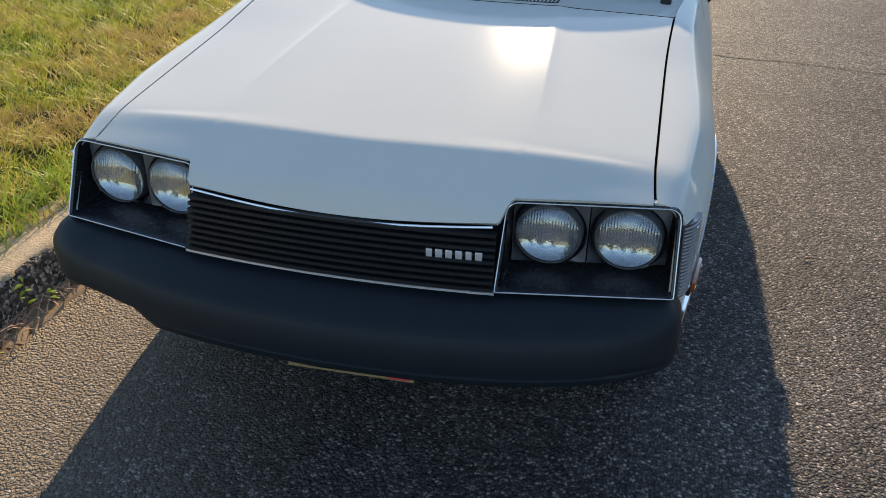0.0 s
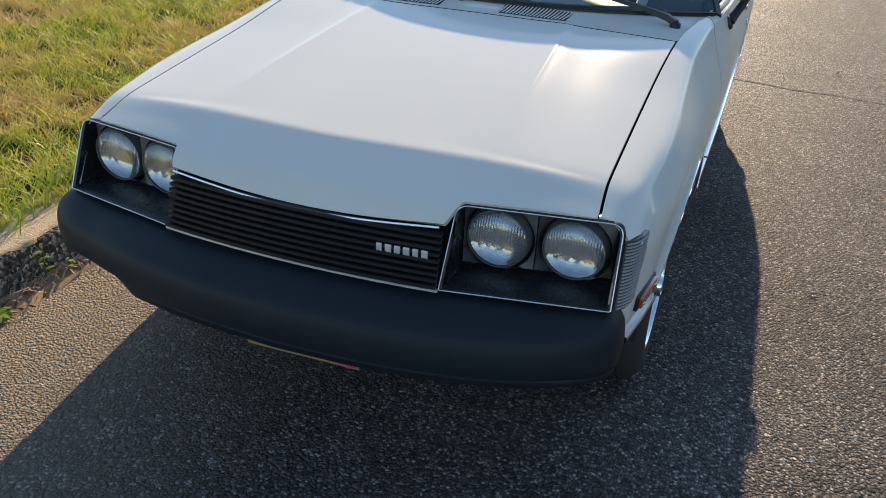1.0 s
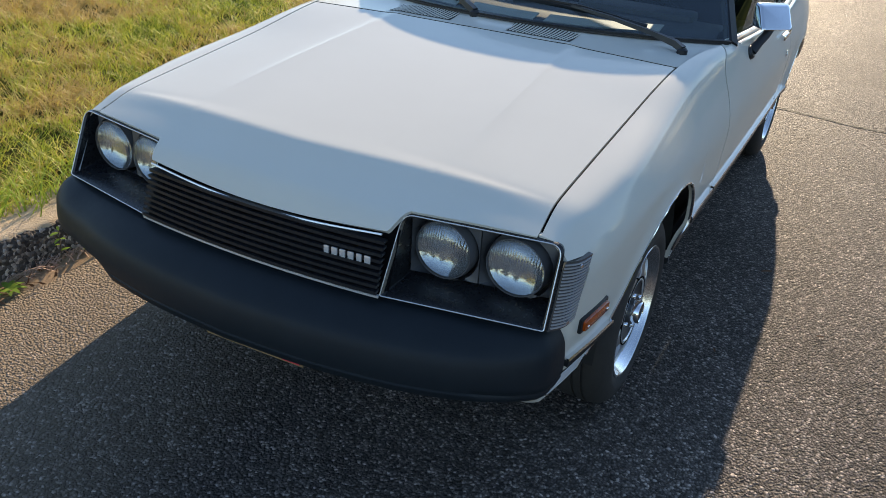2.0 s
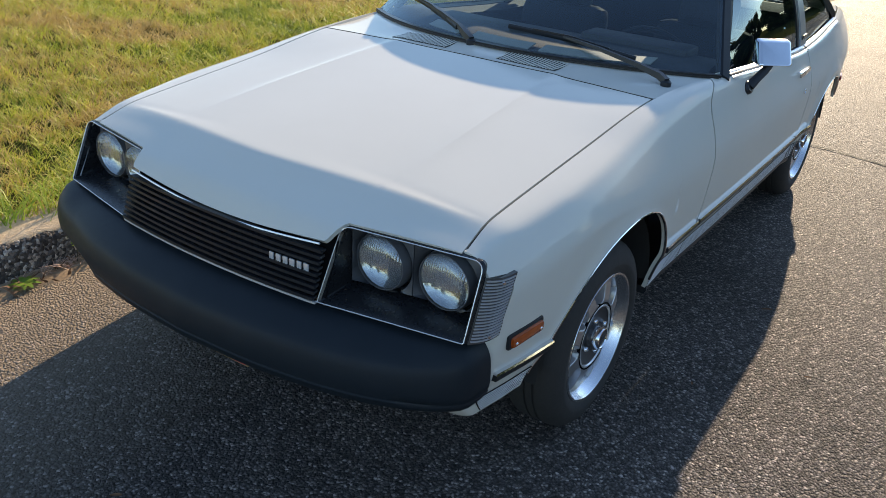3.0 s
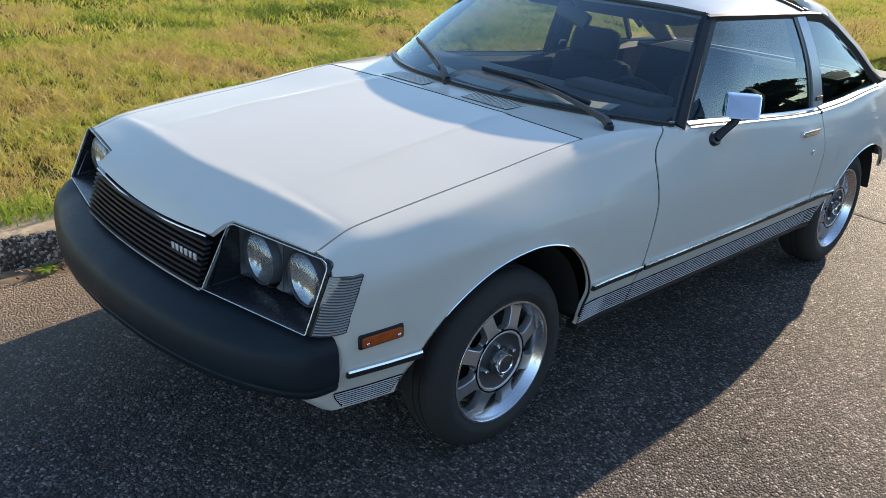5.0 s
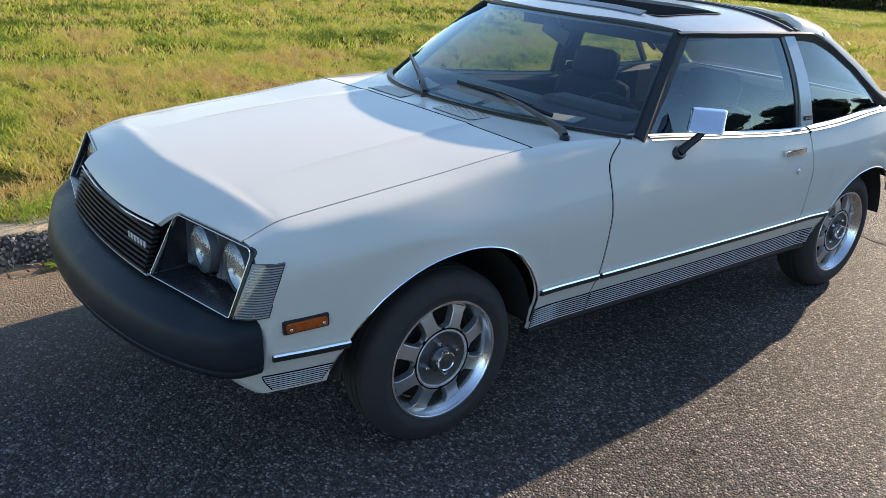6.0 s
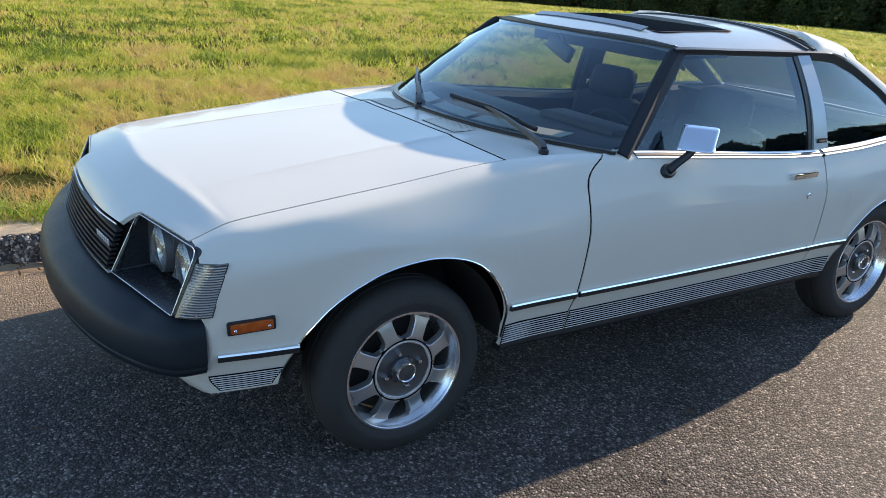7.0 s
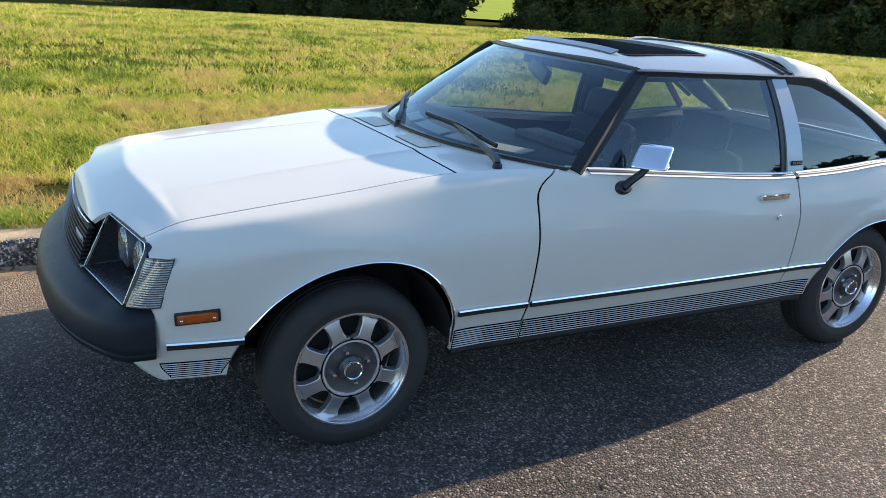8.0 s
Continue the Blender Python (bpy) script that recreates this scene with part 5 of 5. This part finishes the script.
sweep(bm, [(-0.60, 3.44, 0.46), (-0.5, 3.48, 0.46), (0, 3.51, 0.46), (0.5, 3.48, 0.46), (0.60, 3.44, 0.46)], [(-0.03, -0.07), (0.02, -0.06), (0.02, 0.05), (-0.03, 0.06)])
part("rear_bumper", bm, RUBBER, car, "matte black rear bumper")

# ---- inside the car ----
bm = bmesh.new()
rows = []
for x in lin(-0.70, 0.70, 21):
    f = 0.58 + 0.26 * (abs(x) / 0.70) ** 2
    rows.append([(x, f, 0.93), (x, f + 0.03, 0.950), (x, 0.92, 0.956), (x, 1.03, 0.954), (x, 1.08, 0.92), (x, 1.09, 0.86), (x, 1.02, 0.70), (x, 0.98, 0.45)])
grid(bm, rows)
part("dashboard", bm, DASH, car, "dark padded dashboard", angle=40)
# cream strips: sunlight on the dash top, put into their colour
for x0, x1 in ((-0.40, -0.22), (-0.16, 0.10), (0.14, 0.52)):
    bm = bmesh.new()
    grid(bm, [[(x, 0.618 + 0.26 * (abs(x) / 0.7) ** 2 + d, 0.954 + 0.012 * k) for k, d in ((0, 0.0), (1, 0.065))] for x in lin(x0, x1, 6)])
    ridge_off(bm, 0.004)
    part("defroster_panel", bm, CREAM, car, "cream defroster strip, its tone standing for sunlight on the dashboard")
bm = bmesh.new()
box(bm, (0.36, 1.03, 0.955), (0.44, 0.14, 0.05), 0.02)
part("instrument_hood", bm, DASH, car)
# steering wheel
sm = Matrix.Translation((0.36, 1.22, 0.83)) @ Matrix.Rotation(radians(-64), 4, "X")
bm = bmesh.new()
tube(bm, [sm @ Vector((0.185 * math.cos(t), 0.185 * math.sin(t), 0)) for t in lin(0, 2 * math.pi, 41)], 0.013, 8, up=tuple(sm.to_3x3() @ Vector((0, 0, 1))))
wheel_rim = part("steering_wheel", bm, VINYL, car, "dark two-spoke steering wheel")
bm = bmesh.new()
box(bm, (0, 0, -0.01), (0.36, 0.05, 0.02), 0.006, sm)
box(bm, (0, -0.01, 0.0), (0.13, 0.10, 0.035), 0.012, sm)
part("spoke", bm, VINYL, wheel_rim)
# seats
# lighter tubes draw the sun's highlight along the seat edges
def edge_tube(w, y, z0, z1, r, m):
    """A tube that runs up one side of a cushion, over its top and down the other."""
    bm = bmesh.new()
    arc = [(w - r + r * math.cos(a), z1 - r + r * math.sin(a)) for a in lin(0, math.pi / 2, 7)]
    line = [(w, z0), (w, (z0 + z1 - r) / 2)] + arc
    tube(bm, [m @ Vector((u, y, v)) for u, v in line + [(-u, v) for u, v in line[::-1]]], 0.0045, 6, up=(0, 1, 0.1))
    return bm


for x in (0.36, -0.36):
    bm = bmesh.new()
    box(bm, (x, 1.52, 0.46), (0.50, 0.52, 0.16), 0.05)
    seat = part("seat", bm, VINYL, car, "dark vinyl bucket seat with headrest", angle=60)
    lean = Matrix.Translation((x, 1.735, 0.47)) @ Matrix.Rotation(radians(-14), 4, "X")
    bm = bmesh.new()
    box(bm, (0, 0, 0.225), (0.46, 0.13, 0.485), 0.062, lean)
    back = part("backrest", bm, VINYL, seat, angle=60)
    part("piping", edge_tube(0.218, 0.045, 0.10, 0.452, 0.07, lean), EDGE_GLINT, back, "lighter tube standing for the sunlit seat edge")
    bm = bmesh.new()
    box(bm, (0, -0.025, 0.525), (0.27, 0.10, 0.165), 0.048, lean)
    rest = part("headrest", bm, VINYL, seat, angle=60)
    part("piping", edge_tube(0.125, 0.008, 0.47, 0.595, 0.05, lean), EDGE_GLINT, rest, "lighter tube standing for the sunlit seat edge")
bm = bmesh.new()
box(bm, (0, 2.30, 0.45), (1.15, 0.45, 0.16), 0.05)
rear = part("rear_bench", bm, VINYL, car, "dark vinyl rear bench", angle=60)
bm = bmesh.new()
box(bm, (0, 0, 0.24), (1.15, 0.12, 0.46), 0.05, Matrix.Translation((0, 2.50, 0.46)) @ Matrix.Rotation(radians(-22), 4, "X"))
part("backrest", bm, VINYL, rear, angle=60)
bm = bmesh.new()
box(bm, (0, 2.80, 0.895), (1.24, 0.36, 0.02), 0.005)
part("parcel_shelf", bm, VINYL, car)
bm = bmesh.new()
grid(bm, [[(side_x(y, 0.6) - 0.11, y, z) for z in (0.32, 0.6, 0.86)] for y in lin(0.85, 2.65, 12)])
grid(bm, [[(XI(y) - 0.03 - 0.06 * k, y, ZT(y) - 0.012 - 0.02 * k) for k in (0, 1)] for y in lin(0.85, 2.75, 14)])
both("door_lining", bm, VINYL, car)
bm = bmesh.new()
for side in (1, -1):
    grid(bm, [[(side * x, y, roof_z(x, y) - 0.035) for x in (0.42, 0.50, 0.57)] for y in lin(1.25, 2.28, 12)])
grid(bm, [[(x, y, roof_z(x, y) - 0.035) for x in lin(-0.42, 0.42, 7)] for y in lin(1.80, 2.28, 5)])
grid(bm, [[(x, y, roof_z(x, y) - 0.035) for x in lin(-0.42, 0.42, 7)] for y in (1.16, 1.22, 1.30)])
part("headliner", bm, VINYL, car)
# inner face of the far and near middle pillars, with belt buckles
bm = bmesh.new()
sweep(bm, [on_glass(1.99, 0.89, -0.035), on_glass(1.975, 1.08, -0.035), on_glass(1.955, 1.24, -0.03)], [(-0.055, -0.014), (0.055, -0.014), (0.055, 0.010), (-0.055, 0.010)], up=(1, 0, 0.35))
ina, inb = both("pillar_trim", bm, VINYL, car)
for s, p in ((1, ina), (-1, inb)):
    bm = bmesh.new()
    c = on_glass(1.975, 0.935, -0.06)
    box(bm, (s * c.x, c.y, c.z), (0.02, 0.05, 0.03), 0.006)
    part("buckle", bm, CHROME, p)
# rear-view mirror
bm = bmesh.new()
box(bm, (0, 0, 0), (0.20, 0.030, 0.068), 0.014, Matrix.Translation((0.0, 1.16, 1.205)) @ Matrix.Rotation(radians(-8), 4, "Z") @ Matrix.Rotation(radians(-14), 4, "X") @ Matrix.Rotation(radians(14), 4, "Y"))
rv = part("rear_view_mirror", bm, BLACK, car, "black interior mirror")
bm = bmesh.new()
tube(bm, [(0.02, 1.165, 1.22), (0.0, 1.16, 1.26), (0.0, 1.15, 1.298)], 0.009, 8)
part("mirror_arm", bm, BLACK, rv)


# ---- lawn, weeds, trees ----
rng = np.random.default_rng(7)


def blades(name, pts, h, w, lean, material, label, category, bend=0.5):
    """Many grass blades in one sheet: each a thin bent strip that ends in a point."""
    n = len(pts)
    yaw = rng.uniform(0, 2 * np.pi, n)
    tilt = rng.uniform(0, 2 * np.pi, n)
    hh = h * rng.uniform(0.55, 1.35, n)
    ww = w * rng.uniform(0.7, 1.3, n)
    lx, ly = np.cos(tilt) * lean * hh * rng.uniform(0.2, 1.4, n), np.sin(tilt) * lean * hh * rng.uniform(0.2, 1.4, n)
    sx, sy = np.cos(yaw) * ww * 0.5, np.sin(yaw) * ww * 0.5
    v = np.empty((n, 5, 3))
    base = np.asarray(pts)
    for k, (s, t, wd) in enumerate(((-1, 0, 1.0), (1, 0, 1.0), (1, 0.55, 0.75), (-1, 0.55, 0.75), (0, 1.0, 0.0))):
        v[:, k, 0] = base[:, 0] + s * sx * wd + lx * t ** 2
        v[:, k, 1] = base[:, 1] + s * sy * wd + ly * t ** 2
        v[:, k, 2] = base[:, 2] + hh * t * (1 - 0.25 * bend * t)
    me = bpy.data.meshes.new(name)
    me.vertices.add(5 * n)
    me.vertices.foreach_set("co", v.ravel())
    i0 = (np.arange(n) * 5)[:, None]
    loops = np.concatenate([i0 + np.array([0, 1, 2, 3]), i0 + np.array([3, 2, 4])], axis=1).ravel()
    me.loops.add(7 * n)
    me.loops.foreach_set("vertex_index", loops.astype(np.int32))
    me.polygons.add(2 * n)
    st = (np.arange(n) * 7)[:, None] + np.array([0, 4])
    me.polygons.foreach_set("loop_start", st.ravel().astype(np.int32))
    me.update(calc_edges=True)
    me.validate()
    me.materials.append(material)
    return tagged(new(name, me), label, category, kind="stuff")


def scatter(n, x0, x1, y0, y1, clump=0.0):
    """Places on the lawn, thinned out in patches."""
    out = []
    xs, ys = rng.uniform(x0, x1, n), rng.uniform(y0, y1, n)
    for x, y in zip(xs, ys):
        if x > kerb_x(y) - 0.005 - 0.05 * noise.noise((y * 5, 0, 0)):
            continue
        if clump and noise.noise((x * 2.2, y * 2.2, 11)) < -clump:
            continue
        if clump and rng.random() < 0.9 * smooth01(0.5 - 2.2 * noise.noise((x * 8.5, y * 8.5, 3)) - 0.8 * noise.noise((x * 21, y * 21, 7))):
            continue
        out.append((x, y, lawn_z(x, y) - 0.006))
    return out


blades("lawn_grass", scatter(400000, -5.0, -1.3, -2.6, 9.5, 0.5), 0.066, 0.0046, 1.25, GRASS, "short green grass with straw-coloured dry patches", "grass")
blades("far_grass", scatter(330000, -13.0, -5.0, -4.0, 20.0, 0.55), 0.070, 0.009, 1.1, GRASS, "green lawn with dry straw patches", "grass")
blades("verge_grass", scatter(60000, -5.0, -0.4, 9.5, 24.0), 0.075, 0.011, 1.1, GRASS, "lawn along the road behind the car", "grass")


def wedge(n, r0, r1):
    """Places on the far lawn, thinner the farther they lie."""
    out = []
    for r, a in zip(r0 * (r1 / r0) ** rng.random(n), rng.uniform(radians(106), radians(186), n)):
        x, y = 3.0 + r * math.cos(a), -1.0 + r * math.sin(a)
        if noise.noise((x * 2.4, y * 2.4, 13)) + 0.6 * noise.noise((x * 6.5, y * 6.5, 3)) < rng.uniform(-0.7, 0.35):
            continue
        if x < -5.0 and (x < -13.0 or y > 20.0) and x < kerb_x(min(y, 60)) - 0.2:
            out.append((x, y, lawn_z(x, y) - 0.006))
    return out


blades("meadow_grass", wedge(190000, 15.0, 27.0), 0.085, 0.018, 1.0, GRASS, "sunlit lawn reaching towards the trees", "grass")
blades("edge_grass", wedge(110000, 26.0, 46.0), 0.12, 0.036, 0.9, GRASS, "far lawn and rough grass at the foot of the trees", "grass")
# thicker clumps that stand out of the lawn
clumps = []
for _ in range(8000):
    x, y = rng.uniform(-6.5, -1.35), rng.uniform(-2.4, 9.5)
    if x > kerb_x(y) - 0.2 or noise.noise((x * 0.9, y * 0.9, 4)) < -0.12:
        continue
    r = rng.uniform(0.02, 0.05)
    for _ in range(13):
        clumps.append((x + rng.normal(0, r), y + rng.normal(0, r), lawn_z(x, y) - 0.01))
blades("clump_grass", clumps, 0.085, 0.0055, 1.3, GRASS, "coarse clumps standing out of the lawn", "grass")
# longer tufts that hang over the kerb
tuft = []
for _ in range(150):
    y = rng.uniform(-2.2, 8)
    if noise.noise((y * 1.3, 2, 0)) < -0.05:
        continue
    x = kerb_x(y) + 0.03 - rng.uniform(0.0, 0.20)
    for _ in range(26):
        tuft.append((x + rng.normal(0, 0.03), y + rng.normal(0, 0.04), lawn_z(x, y) - 0.01))
blades("tuft_grass", tuft, 0.13, 0.006, 1.1, WEED, "longer bright green tufts at the kerb", "grass")


def weed(x, y, h, seed, label):
    r = random.Random(seed)
    z0 = road_z(x) + 0.008
    bm = bmesh.new()
    pts = [(x + 0.006 * math.sin(3 * t), y + 0.01 * t, z0 + h * t) for t in lin(0, 1, 7)]
    tube(bm, pts, 0.0022, 6)
    w = part("weed", bm, BARK, None)
    tagged(w, label, "weed")
    for k in range(7):
        t = 0.35 + 0.65 * k / 6
        p = Vector(pts[int(t * 6)])
        a = r.uniform(0, 6.28)
        d = Vector((math.cos(a), math.sin(a), r.uniform(0.1, 0.7)))
        sd = d.cross(Vector((0, 0, 1))).normalized()
        ln = r.uniform(0.018, 0.036)
        bm = bmesh.new()
        rows = [[p + d * (ln * u) + sd * (ln * 0.28 * math.sin(math.pi * (0.08 + 0.9 * u)) * s) + Vector((0, 0, -0.012 * u * u)) for s in (-1, 0, 1)] for u in lin(0, 1, 5)]
        grid(bm, rows)
        part("leaf", bm, WEED, w, angle=180)


weed(-1.165, -0.487, 0.14, 1, "small leafy weed growing at the foot of the kerb")
weed(-1.15, -0.40, 0.05, 4, "small seedling at the foot of the kerb")
# rosette of a flat weed
bm = bmesh.new()
tube(bm, [(-1.145, -0.712, road_z(-1.145)), (-1.145, -0.712, road_z(-1.145) + 0.03)], 0.004, 6)
ros = tagged(part("weed", bm, WEED), "flat green weed at the kerb's foot", "weed")
for k in range(9):
    a = k * 0.72
    bm = bmesh.new()
    d = Vector((math.cos(a), math.sin(a), 0.45))
    sd = Vector((-math.sin(a), math.cos(a), 0))
    c = Vector((-1.145, -0.712, road_z(-1.145) + 0.015))
    grid(bm, [[c + d * (0.058 * u) + sd * (0.010 * math.sin(math.pi * (0.06 + 0.92 * u)) * s) + Vector((0, 0, -0.025 * u * u)) for s in (-1, 0, 1)] for u in lin(0, 1, 6)])
    part("leaf", bm, WEED, ros, angle=180)
# dry litter in the gutter and single leaves on the road
pts = []
for _ in range(500):
    y = rng.uniform(-1.6, 6)
    if noise.noise((y * 2.3, 8, 0)) < -0.1:
        continue
    x = kerb_face(y) + 0.015 + abs(rng.normal(0, 0.05))
    pts.append((x, y, road_z(x) + 0.012))
blades("leaf_litter", pts, 0.028, 0.012, 2.2, DRYLEAF, "dry brown leaves and twigs in the gutter", "leaf litter")
# pale dead stalks in a heap by the weed
pts = []
for _ in range(130):
    y = rng.normal(-0.47, 0.11)
    pts.append((kerb_face(y) + 0.012 + abs(rng.normal(0, 0.022)), y, road_z(-1.15) + 0.014))
blades("dead_stalks", pts, 0.032, 0.0045, 2.4, STALK, "pale reddish dead stalks heaped against the kerb", "dead stalks")
for x, y, a, sz in ((1.05, 1.09, 0.4, 0.02), (1.48, 3.95, 1.2, 0.028), (0.99, 0.39, 2.0, 0.010), (-0.02, -1.14, 0.6, 0.016), (0.18, -1.02, 1.6, 0.012), (1.30, 0.71, 0.2, 0.012), (1.9, 2.6, 2.2, 0.014), (-0.62, -1.32, 0.9, 0.02)):
    bm = bmesh.new()
    rot = Matrix.Translation((x, y, road_z(x) + 0.006)) @ Matrix.Rotation(a, 4, "Z")
    grid(bm, [[rot @ Vector((sz * u, sz * 0.4 * math.sin(math.pi * clamp(0.05 + 0.9 * (u + 1) / 2)) * s, 0.25 * sz * abs(s) + 0.1 * sz * u)) for s in (-1, 0, 1)] for u in lin(-1, 1, 5)])
    tagged(part("fallen_leaf", bm, DRYLEAF, angle=180), "small dry leaf lying on the asphalt", "leaf", "fallen leaves")


def leaf_cloud(name, centres, radii, per, size, seed, parent, material=LEAF):
    """Loose leaves filling uneven clumps, as one crown."""
    g = np.random.default_rng(seed)
    c, rad = np.repeat(np.array(centres), per, axis=0), np.repeat(np.array(radii), per)
    n = len(c)
    d = g.normal(0, 1, (n, 3)) * (1, 1, 0.8)
    p = c + d / np.linalg.norm(d, axis=1)[:, None] * (rad * g.random(n) ** 0.45)[:, None]
    a = g.normal(0, 1, (n, 3)) * (1, 1, 0.6)
    a /= np.linalg.norm(a, axis=1)[:, None]
    b = np.cross(a, g.normal(0, 1, (n, 3)))
    b /= np.linalg.norm(b, axis=1)[:, None] + 1e-6
    s = (size * g.uniform(0.6, 1.4, n))[:, None]
    v = np.stack([p - a * s, p + b * s * 0.5, p + a * s, p - b * s * 0.5], axis=1)
    me = bpy.data.meshes.new(name)
    me.vertices.add(4 * n)
    me.vertices.foreach_set("co", v.ravel())
    me.loops.add(4 * n)
    me.loops.foreach_set("vertex_index", np.arange(4 * n, dtype=np.int32))
    me.polygons.add(n)
    me.polygons.foreach_set("loop_start", np.arange(0, 4 * n, 4, dtype=np.int32))
    me.update(calc_edges=True)
    me.materials.append(material)
    ob = new(name, me)
    ob.parent = parent
    return ob


def tree(x, y, h, spread, seed, low=0.25, per=260, size=0.11, label="dark leafy tree at the far edge of the lawn", material=LEAF):
    r = random.Random(seed)
    z0 = ground_z(x, y) - 0.05
    root = tagged(new("tree"), label, "tree", "trees along the lawn")
    root.location = (0, 0, 0)
    bm = bmesh.new()
    top = Vector((x + r.uniform(-0.4, 0.4), y + r.uniform(-0.4, 0.4), z0 + h * 0.8))
    base = Vector((x, y, z0))
    tr = [base.lerp(top, t) + Vector((0.12 * math.sin(5 * t + seed), 0.12 * math.cos(4 * t + seed), 0)) * t for t in lin(0, 1, 7)]
    tube(bm, tr, 0.035 * h, 9, up=(0, 1, 0), scale=[1.35, 1.0, 0.85, 0.68, 0.5, 0.32, 0.14])
    cs, rads = [], []
    for k in range(11):
        t = low + (0.95 - low) * k / 10
        p = base.lerp(top, t)
        a = k * 2.4 + r.uniform(-0.4, 0.4)
        ln = spread * (1 - 0.5 * abs(t - 0.45)) * r.uniform(0.55, 1.0)
        q = p + Vector((math.cos(a) * ln, math.sin(a) * ln, r.uniform(0.0, 0.35) * ln))
        tube(bm, [p, p.lerp(q, 0.5) + Vector((0, 0, 0.08 * ln)), q], 0.012 * h, 6, scale=[1.0, 0.6, 0.2], up=(0.1, 0.2, 1))
        for f in (0.5, 0.85, 1.05):
            cs.append(tuple(p.lerp(q, f) + Vector((r.gauss(0, 0.25), r.gauss(0, 0.25), r.gauss(0, 0.25)))))
            rads.append(spread * r.uniform(0.22, 0.40))
    part("trunk", bm, BARK, root, angle=60)
    leaf_cloud("crown", cs, rads, per, size, seed, root, material)


def bush(x, y, h, w, seed, label="dark green bush under the trees"):
    r = random.Random(seed)
    z0 = ground_z(x, y)
    root = tagged(new("bush"), label, "bush", "bushes under the trees")
    bm = bmesh.new()
    cs, rads = [], []
    for k in range(9):
        a = r.uniform(0, 6.28)
        q = Vector((x + math.cos(a) * w * r.uniform(0.1, 0.8), y + math.sin(a) * w * r.uniform(0.1, 0.8), z0 + h * r.uniform(0.25, 0.9)))
        tube(bm, [(x, y, z0 - 0.05), tuple(Vector((x, y, z0)).lerp(q, 0.6)), tuple(q)], 0.02, 5, scale=[1, 0.7, 0.3], up=(0.3, 0.2, 1))
        cs.append(tuple(q))
        rads.append(w * r.uniform(0.35, 0.6))
        cs.append((q.x, q.y, z0 + h * 0.2))
        rads.append(w * 0.45)
    part("stem", bm, BARK, root)
    leaf_cloud("leaves", cs, rads, 330, 0.05, seed, root)


rt = random.Random(5)
# a belt of trees at the lawn's far edge, with one gap on to the field behind
k = 0
for a in lin(116, 171, 20):
    if 145.8 < a < 153.6:
        continue
    k += 1
    for r, h, spread, size, label in ((rt.uniform(44, 46), rt.uniform(4.6, 6.0), 2.1, 0.15, "leafy tree at the far edge of the lawn"), (rt.uniform(49, 51), rt.uniform(6, 7.5), 2.6, 0.24, "tall dark tree behind the first row")):
        tree(3 + r * math.cos(radians(a)), -1 + r * math.sin(radians(a)), h, spread, (20 if r < 47 else 50) + k, low=0.06, size=size, label=label.replace("leafy", "olive-leaved") if 132 < a < 142 else label, material=WARM_LEAF if 132 < a < 142 else LEAF)
    b = a + rt.uniform(0.8, 1.8)
    bush(3 + 43.0 * math.cos(radians(b)), -1 + 43.0 * math.sin(radians(b)), rt.uniform(0.9, 1.6), rt.uniform(1.0, 1.5), 90 + k)
for k, (a, h, spread) in enumerate(((146.9, 5.2, 0.95), (144.6, 5.6, 1.3), (152.5, 5.0, 1.0), (154.6, 5.5, 1.4))):
    tree(3 + 45 * math.cos(radians(a)), -1 + 45 * math.sin(radians(a)), h, spread, 400 + k, low=0.04, size=0.12, label="slender tree beside the gap in the trees")
# the mown field that shows through the gap
bm = bmesh.new()
grid(bm, [[(3 + r * math.cos(radians(a)), -1 + r * math.sin(radians(a)), -0.78) for a in lin(142, 158, 9)] for r in (54, 70, 95, 130, 180)], flip=True)
tagged(part("field", bm, FIELD, angle=180, kind="structure"), "bright mown field beyond the trees", "field")
for a, h in ((148.0, 0.9), (147.2, 1.2), (152.0, 1.1)):
    bush(3 + 43.5 * math.cos(radians(a)), -1 + 43.5 * math.sin(radians(a)), h, 0.8, 170 + int(a))
# trees over the road, seen only in the car's glass and paint
for k, (x, y, h) in enumerate(((34, -16, 8), (37, -9, 9), (35, -2, 8), (38, 5, 9.5), (36, 12, 8), (37, 20, 9), (34, 30, 8), (20, -30, 8), (6, -34, 7), (-8, -34, 8))):
    tree(x, y, h, 3.8, 200 + k, low=0.06, per=220, size=0.34, label="leafy tree across the road")
for k, (x, y) in enumerate(((30, 42), (41, 37), (27, 54), (37, 50), (24, 66), (33, 63), (19, 76))):
    tree(x, y, 8.0 + 0.5 * (k % 3), 4.0, 240 + k, low=0.05, per=200, size=0.42, label="leafy tree across the road")
# unseen trees added behind the car; in hood and glass they hide bright sky
for k in range(17):
    x = -62 + k * 4.8 + rt.uniform(-1.0, 1.0)
    tall = 16.0 if x < 9 else 8.0
    tree(x, 76 + rt.uniform(-2, 3), tall * rt.uniform(1.0, 1.15), 4.6, 300 + k, low=0.04, per=150, size=0.45, label="distant unseen tree, added to block the low sky down the road")

# the lawn goes on beside the walk's beginning
blades("verge_grass", scatter(75000, -5.0, -1.3, -9.0, -2.6, 0.5) + scatter(45000, -13.0, -5.0, -9.0, -4.0, 0.55), 0.068, 0.0105, 1.2, GRASS, "lawn along the kerb before the car", "grass")
